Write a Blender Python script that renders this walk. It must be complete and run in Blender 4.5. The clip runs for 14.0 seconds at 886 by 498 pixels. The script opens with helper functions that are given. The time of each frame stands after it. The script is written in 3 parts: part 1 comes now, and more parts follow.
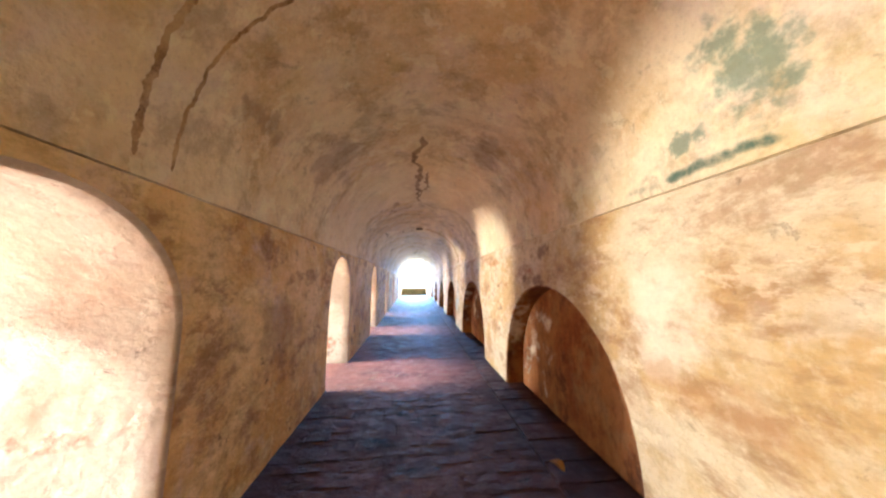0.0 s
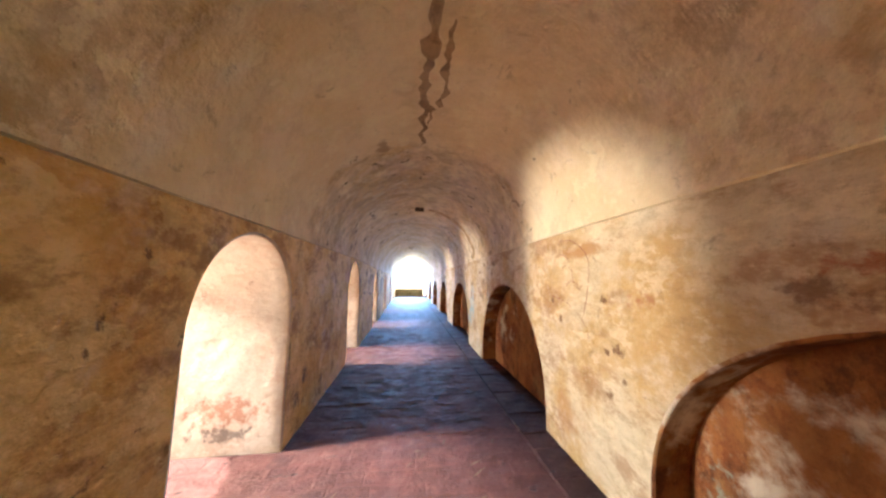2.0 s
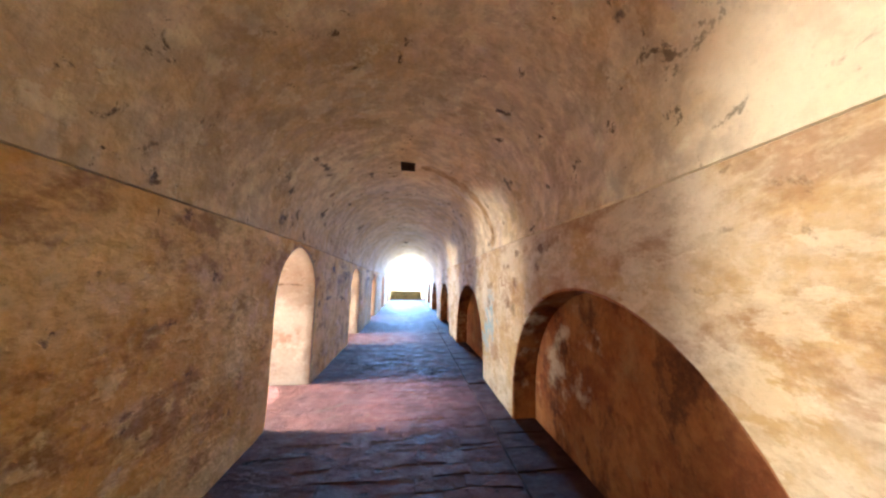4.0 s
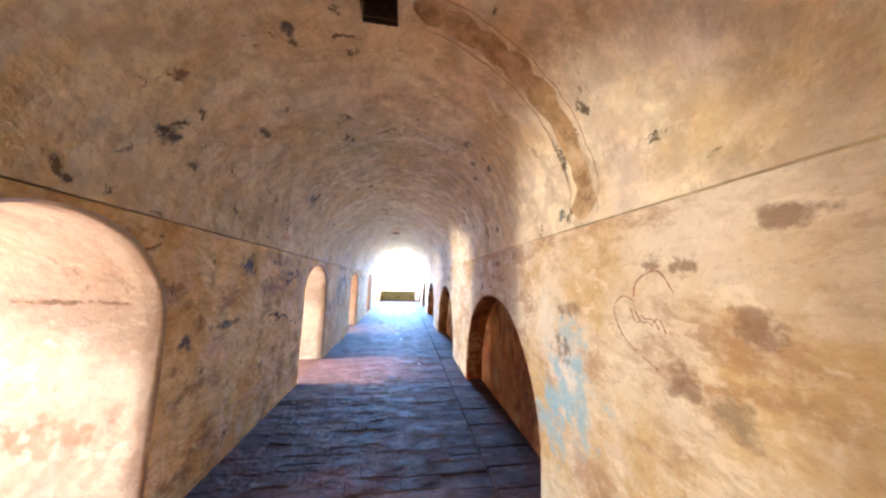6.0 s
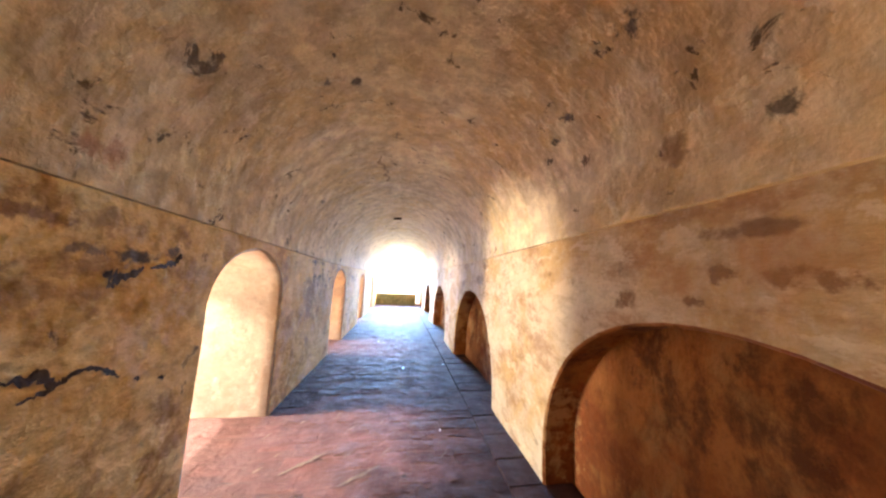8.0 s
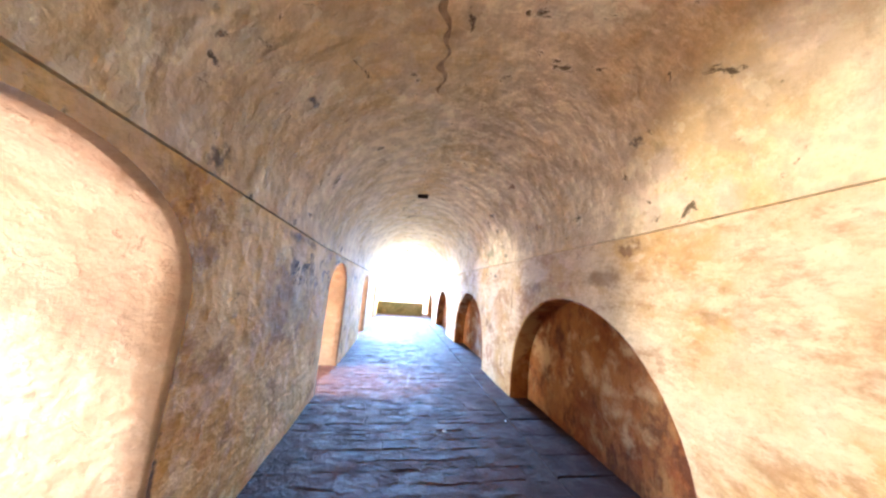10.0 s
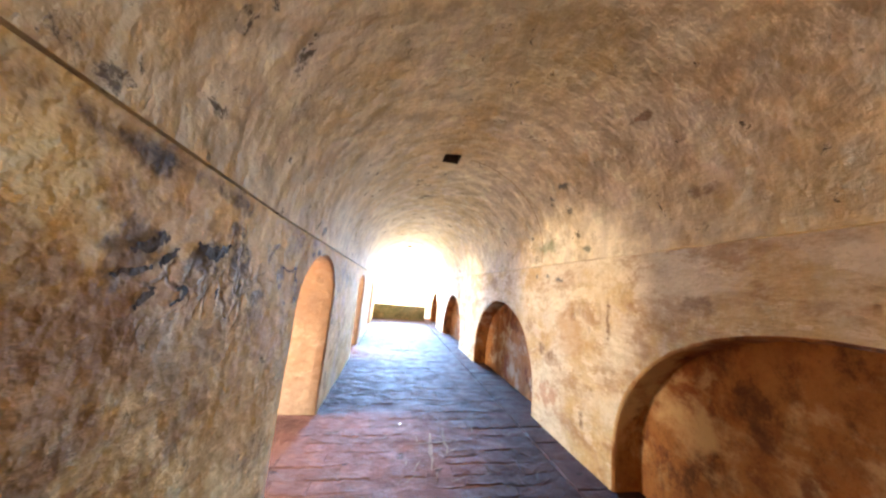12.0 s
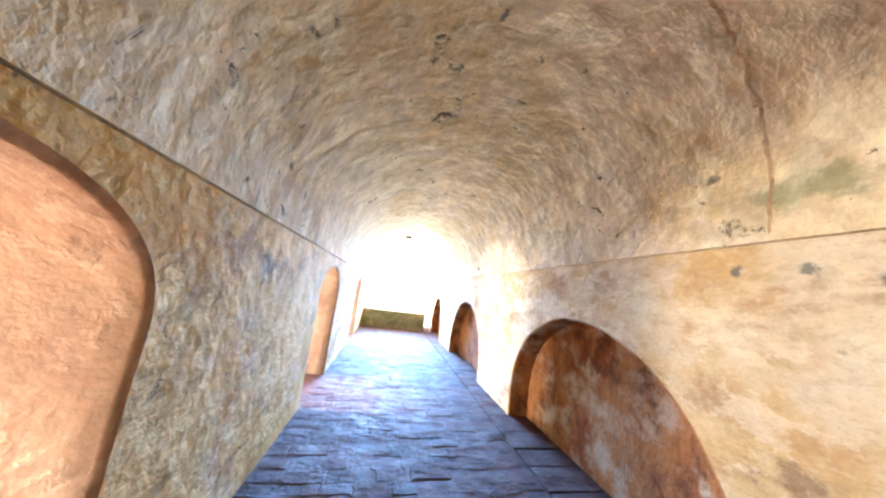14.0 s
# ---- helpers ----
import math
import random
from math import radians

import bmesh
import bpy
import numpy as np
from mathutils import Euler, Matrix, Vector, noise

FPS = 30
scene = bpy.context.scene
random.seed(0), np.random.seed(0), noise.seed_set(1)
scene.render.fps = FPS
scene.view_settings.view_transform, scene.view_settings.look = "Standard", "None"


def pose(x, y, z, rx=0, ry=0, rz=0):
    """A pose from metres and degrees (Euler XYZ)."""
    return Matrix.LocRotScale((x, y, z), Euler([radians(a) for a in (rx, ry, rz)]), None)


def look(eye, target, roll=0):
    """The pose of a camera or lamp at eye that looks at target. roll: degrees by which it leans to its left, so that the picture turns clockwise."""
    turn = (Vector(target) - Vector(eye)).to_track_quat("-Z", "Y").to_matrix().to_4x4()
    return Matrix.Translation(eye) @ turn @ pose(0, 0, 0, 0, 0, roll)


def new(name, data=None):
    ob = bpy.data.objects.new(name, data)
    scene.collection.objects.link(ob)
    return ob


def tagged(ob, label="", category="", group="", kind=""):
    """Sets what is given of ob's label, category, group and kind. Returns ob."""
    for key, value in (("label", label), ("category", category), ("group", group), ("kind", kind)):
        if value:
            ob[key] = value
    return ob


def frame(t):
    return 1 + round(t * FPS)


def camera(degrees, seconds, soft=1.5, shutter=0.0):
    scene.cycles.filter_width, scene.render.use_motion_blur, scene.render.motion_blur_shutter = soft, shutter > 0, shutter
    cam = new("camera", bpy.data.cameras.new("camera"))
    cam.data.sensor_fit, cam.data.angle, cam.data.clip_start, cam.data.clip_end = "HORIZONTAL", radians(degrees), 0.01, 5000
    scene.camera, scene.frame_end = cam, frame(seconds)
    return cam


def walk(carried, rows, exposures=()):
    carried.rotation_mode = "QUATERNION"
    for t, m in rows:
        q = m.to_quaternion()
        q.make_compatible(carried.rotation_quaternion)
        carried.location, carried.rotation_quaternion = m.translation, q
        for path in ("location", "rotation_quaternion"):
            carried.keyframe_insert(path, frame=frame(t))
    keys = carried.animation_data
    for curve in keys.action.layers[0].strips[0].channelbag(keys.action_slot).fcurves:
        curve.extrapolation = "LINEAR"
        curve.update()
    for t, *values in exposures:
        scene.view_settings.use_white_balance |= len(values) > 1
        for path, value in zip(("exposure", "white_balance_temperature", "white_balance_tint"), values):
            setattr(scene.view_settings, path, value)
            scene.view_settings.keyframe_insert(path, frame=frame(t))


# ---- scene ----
cam = camera(118.0, 14.0, soft=2.4)
PATH = [
    (0, (-0.09, -0.198, 1.46), (0.119, 1.779, 1.681), 0.3),
    (0.5, (-0.106, 0.346, 1.465), (0.109, 2.323, 1.682), 0.1),
    (1, (-0.108, 0.923, 1.507), (0.114, 2.899, 1.717), 0.1),
    (1.5, (-0.104, 1.545, 1.509), (0.126, 3.521, 1.72), 0.4),
    (2, (-0.158, 2.131, 1.501), (0.091, 4.104, 1.716), 0.4),
    (2.5, (-0.096, 2.632, 1.461), (0.153, 4.603, 1.694), 0.9),
    (3, (-0.038, 3.163, 1.44), (0.201, 5.134, 1.685), 1.0),
    (5.5, (0.226, 5.807, 1.526), (0.492, 7.779, 1.729), 1.3),
    (6, (0.213, 6.357, 1.554), (0.493, 8.326, 1.765), 1.6),
    (6.5, (0.207, 6.902, 1.528), (0.492, 8.869, 1.746), 2.2),
    (7, (0.128, 7.453, 1.51), (0.413, 9.42, 1.728), 2.3),
    (7.5, (0.108, 7.952, 1.499), (0.413, 9.917, 1.717), 2.3),
    (8, (0.065, 8.494, 1.5), (0.365, 10.458, 1.73), 2.7),
    (10.5, (-0.576, 10.791, 1.326), (-0.258, 12.741, 1.634), 4.5),
    (11, (-0.728, 11.115, 1.405), (-0.385, 13.064, 1.696), 4.1),
    (11.5, (-0.629, 11.535, 1.389), (-0.293, 13.484, 1.691), 4.8),
    (12, (-0.604, 12.009, 1.408), (-0.255, 13.955, 1.712), 5.2),
    (12.5, (-0.667, 12.56, 1.432), (-0.309, 14.503, 1.743), 5.7),
    (13, (-0.573, 13.08, 1.428), (-0.209, 15.021, 1.748), 6.0),
    (13.5, (-0.592, 13.609, 1.409), (-0.229, 15.55, 1.728), 6.7),
    (14, (-0.473, 14.144, 1.4), (-0.114, 16.084, 1.728), 7.0),
]
EXPOSURES = [(0, 2.98, 6400, 8), (0.5, 2.95, 6100, 8), (1, 2.55, 6500, 10), (1.5, 2.15, 6800, 10), (2, 2.7, 6700, 10), (2.5, 2.83, 6200, 8), (3, 2.78, 5900, 7),
             (4.2, 2.8, 6600, 11), (5.5, 2.95, 7000, 14), (6, 2.98, 6400, 11), (6.5, 3.15, 6300, 11), (7, 3.15, 6200, 14), (7.5, 3.15, 6600, 14), (8, 2.97, 8000, 17), (9.3, 3.15, 6900, 12),
             (10.5, 3.12, 6900, 15), (11, 3.12, 7000, 13), (11.5, 2.85, 7700, 14), (12, 2.88, 8200, 15), (12.5, 3.05, 8200, 16), (13, 3.03, 7500, 15), (13.5, 2.9, 6800, 13), (14, 2.9, 6900, 13)]
walk(cam, [(t, look(eye, target, roll)) for t, eye, target, roll in PATH], EXPOSURES)

# ---- world, sun, exposure ----
SUN_UP, SUN_TURN = 68.0, 272.0          # degrees above the horizon; clockwise from +Y
world = bpy.data.worlds.new("sky")
world.use_nodes = True
scene.world = world
wn = world.node_tree
sky = wn.nodes.new("ShaderNodeTexSky")
sky.sky_type, sky.sun_disc = "NISHITA", False
sky.sun_elevation, sky.sun_rotation = radians(SUN_UP), radians(SUN_TURN)
wn.nodes["Background"].inputs["Strength"].default_value = 0.10
wn.links.new(sky.outputs[0], wn.nodes["Background"].inputs[0])
sun = new("sun", bpy.data.lights.new("sun", "SUN"))
sun.data.energy, sun.data.angle, sun.data.color = 4.0, radians(0.6), (1.0, 0.93, 0.82)
to_sun = Vector((math.sin(radians(SUN_TURN)) * math.cos(radians(SUN_UP)), math.cos(radians(SUN_TURN)) * math.cos(radians(SUN_UP)), math.sin(radians(SUN_UP))))
sun.matrix_world = look(to_sun * 40, (0, 0, 0))


def fill_lamp(eye, target, wide, high, watts, colour, spread=180):
    """An added area lamp that stands in for daylight from outside."""
    lamp = new("fill_light", bpy.data.lights.new("fill_light", "AREA"))
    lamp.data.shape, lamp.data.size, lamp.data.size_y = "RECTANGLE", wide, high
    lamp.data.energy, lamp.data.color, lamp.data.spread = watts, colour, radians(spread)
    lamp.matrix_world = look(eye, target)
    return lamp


# Added per opening: a high lamp for the sky, a low one for ground bounce.
for mid, high_watts, low_watts in ((-2.82, 85, 32), (0.68, 85, 27), (4.17, 85, 31), (7.67, 85, 20), (11.13, 85, 28), (14.6, 46, 19), (18.06, 50, 32), (21.5, 50, 32)):
    fill_lamp((-7.0, mid - 0.07, 4.8), (-0.5, mid + 0.07, 0.1), 1.0, 1.0, high_watts, (1.0, 0.88, 0.78), 60)
    fill_lamp((-5.6, mid - 0.05, 0.32), (1.2, mid + 0.25, 2.1), 0.65, 0.8, low_watts, (1.0, 0.90, 0.80), 110)
# Added at the open end: blue fill for the floor, white for walls and vault.
fill_lamp((-0.05, 24.5, 2.05), (-0.05, 19.5, 0.0), 2.3, 1.4, 76, (0.13, 0.42, 1.0), 56)
fill_lamp((-0.05, 24.45, 1.75), (-0.05, 10.0, 1.75), 2.2, 2.0, 75, (0.80, 0.91, 1.0), 170)



# ---- plan ----
HALF = 1.22                       # half the passage's width
START, END = -4.0, 23.87           # the passage's two ends
DEEP = 0.95                       # thickness of the pierced wall
OPENING_TOPS = [1.77, 1.77, 1.79, 1.80, 1.68, 1.61, 1.58, 1.58]
NICHE_TOPS = [1.39, 1.38, 1.395, 1.35, 1.33, 1.30, 1.28, 1.25]
OPENINGS = [(-3.38, -2.25), (0.11, 1.25), (3.60, 4.75), (7.11, 8.24), (10.57, 11.69), (14.03, 15.20), (17.50, 18.62), (20.97, 22.1)]
NICHES = [(-2.15, 0.1), (1.33, 3.60), (4.80, 7.08), (8.27, 10.52), (11.71, 13.97), (15.20, 17.48), (18.72, 20.85), (22.2, 23.8)]
ARCH_SPRING = 1.20
NICHE_SPRING, NICHE_DEEP = 0.25, 0.245
HATCHES = [(7.60, 0.03), (14.82, -0.095), (21.95, -0.10)]


def ease(y, a, b, va, vb):
    u = min(1.0, max(0.0, (y - a) / (b - a)))
    return va + (vb - va) * u


def impost(side, y):
    return ease(y, 7.5, 13.5, 1.87, 1.72) if side < 0 else ease(y, 4, 12, 1.92, 1.82)


def apex(y):
    return ease(y, 3, 8, 3.02, 2.92)


def vault_point(y, a, lift=0.0):
    """A place on the vault; a is the angle up from the west springing."""
    half = HALF - 0.010 - lift
    x = -half * math.cos(a)
    spring = impost(-1, y) + (impost(1, y) - impost(-1, y)) * (x + half) / (2 * half)
    rise = apex(y) - (impost(-1, y) + impost(1, y)) / 2 - lift
    return (x, y, spring + rise * max(0.0, math.sin(a)) ** 0.92)


# ---- materials ----
class Mat:
    """A node material built up step by step."""

    def __init__(self, name, rough=0.85):
        self.m = bpy.data.materials.new(name)
        self.m.use_nodes = True
        self.t = self.m.node_tree
        self.b = self.t.nodes["Principled BSDF"]
        self.b.inputs["Roughness"].default_value = rough
        self.pos = self.t.nodes.new("ShaderNodeNewGeometry").outputs["Position"]
        self.heights, self.shared = [], {}

    def node(self, kind, **props):
        n = self.t.nodes.new(kind)
        for k, v in props.items():
            n.inputs[k].default_value = v
        return n

    def link(self, a, b):
        self.t.links.new(a, b)

    def stretch(self, x, y, z, shift=(0, 0, 0)):
        n = self.t.nodes.new("ShaderNodeMapping")
        n.inputs["Scale"].default_value = (x, y, z)
        n.inputs["Location"].default_value = shift
        self.link(self.pos, n.inputs["Vector"])
        return n.outputs[0]

    def noise(self, scale, detail=5.0, rough=0.55, vec=None, distort=0.0):
        n = self.t.nodes.new("ShaderNodeTexNoise")
        n.inputs["Scale"].default_value, n.inputs["Detail"].default_value = scale, detail
        n.inputs["Roughness"].default_value, n.inputs["Distortion"].default_value = rough, distort
        self.link(vec or self.pos, n.inputs["Vector"])
        return n.outputs["Fac"]

    def ramp(self, fac, lo, hi, a=0.0, b=1.0):
        n = self.t.nodes.new("ShaderNodeMapRange")
        n.interpolation_type = "SMOOTHSTEP"
        for k, v in zip(("From Min", "From Max", "To Min", "To Max"), (lo, hi, a, b)):
            n.inputs[k].default_value = v
        self.link(fac, n.inputs["Value"])
        return n.outputs[0]

    def math(self, op, a, b=None):
        n = self.t.nodes.new("ShaderNodeMath")
        n.operation = op
        for i, v in enumerate((a, b)):
            if v is None:
                continue
            if isinstance(v, (int, float)):
                n.inputs[i].default_value = v
            else:
                self.link(v, n.inputs[i])
        return n.outputs[0]

    def mix(self, fac, a, b, how="MIX"):
        n = self.t.nodes.new("ShaderNodeMix")
        n.data_type, n.blend_type = "RGBA", how
        for sock, v in ((n.inputs[0], fac), (n.inputs[6], a), (n.inputs[7], b)):
            if isinstance(v, tuple):
                sock.default_value = (*v, 1.0)
            elif isinstance(v, (int, float)):
                sock.default_value = v
            else:
                self.link(v, sock)
        return n.outputs[2]

    def spot(self, centre, radius, scale):
        """A mask of broken, ragged patches gathered round a place on the surface."""
        d = self.t.nodes.new("ShaderNodeVectorMath")
        d.operation = "SUBTRACT"
        self.link(self.pos, d.inputs[0])
        d.inputs[1].default_value = centre
        s = self.t.nodes.new("ShaderNodeVectorMath")
        s.operation = "DIVIDE"
        self.link(d.outputs[0], s.inputs[0])
        s.inputs[1].default_value = radius
        ln = self.t.nodes.new("ShaderNodeVectorMath")
        ln.operation = "LENGTH"
        self.link(s.outputs[0], ln.inputs[0])
        if scale not in self.shared:
            self.shared[scale] = self.noise(scale * 1.6, 7, 0.62, None, 0.15)
        bias = self.ramp(ln.outputs["Value"], 0.0, 1.5, 0.21, -0.30)
        return self.ramp(self.math("ADD", self.shared[scale], bias), 0.51, 0.72)

    def bump(self, height, strength, distance):
        n = self.t.nodes.new("ShaderNodeBump")
        n.inputs["Strength"].default_value, n.inputs["Distance"].default_value = strength, distance
        self.link(height, n.inputs["Height"])
        if self.heights:
            self.link(self.heights[-1], n.inputs["Normal"])
        self.heights.append(n.outputs[0])
        self.link(n.outputs[0], self.b.inputs["Normal"])

    def finish(self, colour, rough=None):
        self.link(colour, self.b.inputs["Base Color"])
        if rough is not None:
            self.link(rough, self.b.inputs["Roughness"])
        return self.m


def plaster(name, cream, ochre, tint, stain, blotch=0.6, pits=0.6, streak=(1, 1, 1), seed=0.0, spots=(), peel=(), pit_at=0.625, grain=0.62, zoned=False, relief=1.0):
    """Old lime plaster: washes in clouds, a third tint, ragged damp stains, trowel streaks, flaked patches, dark pits."""
    m = Mat(name, 0.88)
    here = m.stretch(1, 1, 1, (seed, seed * 0.7, -seed))
    dragged = m.stretch(*streak, (seed, 0, seed))
    deep = tuple(0.55 * v for v in ochre)
    c = m.mix(m.ramp(m.noise(1.1, 7, 0.62, here, 0.1), 0.40, 0.60), cream, ochre)
    c = m.mix(m.ramp(m.noise(1.9, 7, 0.66, here, 0.25), 0.52, 0.64, 0, 0.8), c, tint)
    c = m.mix(m.ramp(m.noise(2.7, 9, 0.70, dragged, 0.15), 0.50, 0.62, 0, blotch), c, stain)
    flake = m.ramp(m.noise(4.2, 8, 0.62, dragged, 0.1), 0.56, 0.60)
    c = m.mix(m.math("MULTIPLY", flake, 0.42), c, tuple(min(0.85, 1.25 * v) for v in cream))
    c = m.mix(m.ramp(m.noise(8.5, 7, 0.72, dragged, 0.2), 0.46, 0.64, 0.0, grain), c, deep)
    c = m.mix(m.ramp(m.noise(21, 5, 0.7, here), 0.45, 0.72, 0.0, 0.35), c, tuple(min(0.85, 1.2 * v) for v in cream))
    c = m.mix(m.ramp(m.noise(60, 3, 0.7, here), 0.5, 0.8, 0.0, 0.35), c, deep)
    dark = tuple(0.35 * v for v in stain)
    pit = m.ramp(m.noise(5.5, 9, 0.70, here, 0.5), pit_at, pit_at + 0.055)
    ridges = m.noise(6.5 if zoned else 14, 3.5, 0.55, dragged)
    if zoned:                                        # one bay is paler; past it the old coat is rough
        parts = m.t.nodes.new("ShaderNodeSeparateXYZ")
        m.link(m.pos, parts.inputs[0])
        edge = m.math("ADD", parts.outputs["Y"], m.math("MULTIPLY", m.noise(1.6, 4, 0.6), 0.5))
        rough_bay = m.ramp(edge, 5.18, 5.30)
        pale_bay = m.math("MULTIPLY", m.ramp(edge, 3.48, 3.60), m.math("SUBTRACT", 1.0, rough_bay))
        c = m.mix(m.math("MULTIPLY", pale_bay, 0.55), c, tuple(0.97 * v for v in cream))
        c = m.mix(m.math("MULTIPLY", rough_bay, m.ramp(ridges, 0.42, 0.60, 0.0, 0.40)), c, (0.36, 0.29, 0.20))
        pit = m.math("MULTIPLY", pit, m.ramp(edge, 4.9, 5.5, 0.3, 1.0))
    c = m.mix(m.math("MULTIPLY", pit, pits), c, dark)
    for y, z, ry, rz, colour, amount in spots:
        x = -HALF if name.startswith("ochre") else HALF
        rx = 0.5
        if name.startswith("lime"):
            x = -HALF - 0.48
        if name.startswith("vault"):                 # z is the angle up from the west springing
            x, z = vault_point(y, z)[0], vault_point(y, z)[2]
            rx = rz
        c = m.mix(m.math("MULTIPLY", m.spot((x, y, z), (rx, ry, rz), 14.0 if ry < 0.11 else 9.0 if ry < 0.25 else 5.0 if ry < 0.5 else 2.4), amount), c, colour)
    for y, z, ry, rz in peel:                        # plaster lifted in rounded scales, the shadow in the gaps painted dark
        warp = m.t.nodes.new("ShaderNodeVectorMath")
        warp.operation = "MULTIPLY_ADD"
        tex = m.t.nodes.new("ShaderNodeTexNoise")
        tex.inputs["Scale"].default_value, tex.inputs["Detail"].default_value = 6.0, 5.0
        m.link(m.pos, tex.inputs["Vector"])
        m.link(tex.outputs["Color"], warp.inputs[0])
        warp.inputs[1].default_value = (0.22, 0.22, 0.22)
        m.link(m.pos, warp.inputs[2])
        cell = m.t.nodes.new("ShaderNodeTexVoronoi")
        cell.feature = "DISTANCE_TO_EDGE"
        cell.inputs["Scale"].default_value = 11.0
        m.link(warp.outputs[0], cell.inputs["Vector"])
        x = -HALF if name.startswith("ochre") else HALF
        zone = m.spot((x, y, z), (0.5, ry, rz), 3.0)
        gapped = m.math("MULTIPLY", m.ramp(cell.outputs["Distance"], 0.15, 0.01), zone)
        c = m.mix(m.math("MULTIPLY", zone, 0.35), c, tuple(min(0.85, 1.1 * v) for v in tint))
        c = m.mix(m.math("MULTIPLY", gapped, 0.5), c, (0.10, 0.07, 0.04))
        m.bump(m.math("SUBTRACT", 1.0, gapped), 0.6, 0.012)
    m.bump(m.noise(3.2, 6, 0.6, dragged), 0.75 * relief, 0.05)
    m.bump(flake, 0.35, 0.006)
    m.bump(ridges, 0.65 * relief, 0.025 if zoned else 0.018)
    m.bump(m.noise(55, 4, 0.7, here), 0.4, 0.005)
    m.bump(m.math("SUBTRACT", 1.0, pit), 0.5, 0.008)
    return m.finish(c)


MOULD, RUST, GREEN, PALE, BLUE, BROWN = (0.05, 0.042, 0.035), (0.34, 0.10, 0.04), (0.10, 0.19, 0.14), (0.80, 0.74, 0.60), (0.26, 0.43, 0.50), (0.19, 0.10, 0.045)

WEST_MARKS = (
    (9.06, 1.61, 0.19, 0.17, MOULD, 0.95), (10.01, 1.54, 0.20, 0.07, MOULD, 0.9), (10.23, 1.60, 0.12, 0.08, MOULD, 0.85), (9.80, 1.56, 0.14, 0.05, MOULD, 0.7),
    (8.42, 1.06, 0.12, 0.11, MOULD, 0.85), (8.85, 1.12, 0.32, 0.07, MOULD, 0.85), (9.62, 1.66, 0.20, 0.06, BROWN, 0.8), (9.6, 1.38, 0.5, 0.10, BROWN, 0.6),
    (5.20, 0.50, 0.14, 0.15, MOULD, 0.8), (5.02, 0.32, 0.12, 0.14, MOULD, 0.8), (5.72, 0.27, 0.10, 0.10, MOULD, 0.7), (4.79, 0.80, 0.03, 0.35, MOULD, 0.8), (2.2, 1.0, 0.8, 0.6, BROWN, 0.45))
WEST_LATE_MARKS = (
    (12.92, 1.68, 0.60, 0.10, MOULD, 1.0), (13.18, 1.56, 0.10, 0.08, MOULD, 0.85), (13.22, 1.45, 0.14, 0.13, MOULD, 0.9), (13.02, 1.42, 0.16, 0.13, MOULD, 0.85),
    (13.24, 1.31, 0.13, 0.08, MOULD, 0.8), (13.42, 1.30, 0.11, 0.08, MOULD, 0.75), (13.66, 1.40, 0.10, 0.14, (0.14, 0.12, 0.10), 0.85), (14.34, 1.62, 0.12, 0.06, MOULD, 0.9),
    (14.20, 1.59, 0.10, 0.05, MOULD, 0.85), (12.78, 1.44, 0.14, 0.18, (0.14, 0.13, 0.12), 0.7), (16.0, 1.42, 0.2, 0.2, (0.14, 0.13, 0.12), 0.7), (15.20, 0.9, 0.025, 0.8, MOULD, 0.8),
    (11.72, 0.45, 0.025, 0.4, MOULD, 0.85), (12.6, 1.1, 0.5, 0.5, BROWN, 0.5), (13.0, 1.1, 0.45, 0.3, (0.30, 0.20, 0.09), 0.7))
M_LEFT = plaster("ochre_plaster", (0.75, 0.565, 0.27), (0.58, 0.35, 0.095), (0.66, 0.51, 0.34), (0.22, 0.11, 0.03), 0.7, 0.75, (1, 0.85, 1.15), 0.0,
                 WEST_MARKS + WEST_LATE_MARKS, ((13.22, 1.36, 0.60, 0.34),), 0.625, 0.36)
M_JAMB = plaster("limewashed_plaster", (0.46, 0.42, 0.35), (0.41, 0.34, 0.26), (0.43, 0.37, 0.31), (0.29, 0.17, 0.10), 0.3, 0.25, (1, 1, 1.4), 3.0, (
    (4.77, 0.36, 0.132, 0.22, (0.26, 0.09, 0.045), 0.75), (4.77, 0.16, 0.132, 0.1, (0.09, 0.07, 0.06), 0.8), (8.24, 1.35, 0.132, 0.03, (0.12, 0.07, 0.035), 0.8),
    (8.24, 0.6, 0.132, 0.2, (0.28, 0.13, 0.07), 0.6), (1.31, 0.72, 0.132, 0.09, (0.16, 0.09, 0.05), 0.7), (1.31, 0.15, 0.132, 0.15, (0.24, 0.10, 0.06), 0.6),
), (), 0.625, 0.22, False, 0.45)
M_JAMB_ORANGE = plaster("orange_washed_plaster", (0.47, 0.36, 0.26), (0.41, 0.28, 0.18), (0.44, 0.34, 0.26), (0.31, 0.16, 0.09), 0.4, 0.2, (1, 1, 1.4), 5.0, (), (), 0.625, 0.3, False, 0.5)
CLAY = (0.42, 0.21, 0.07)
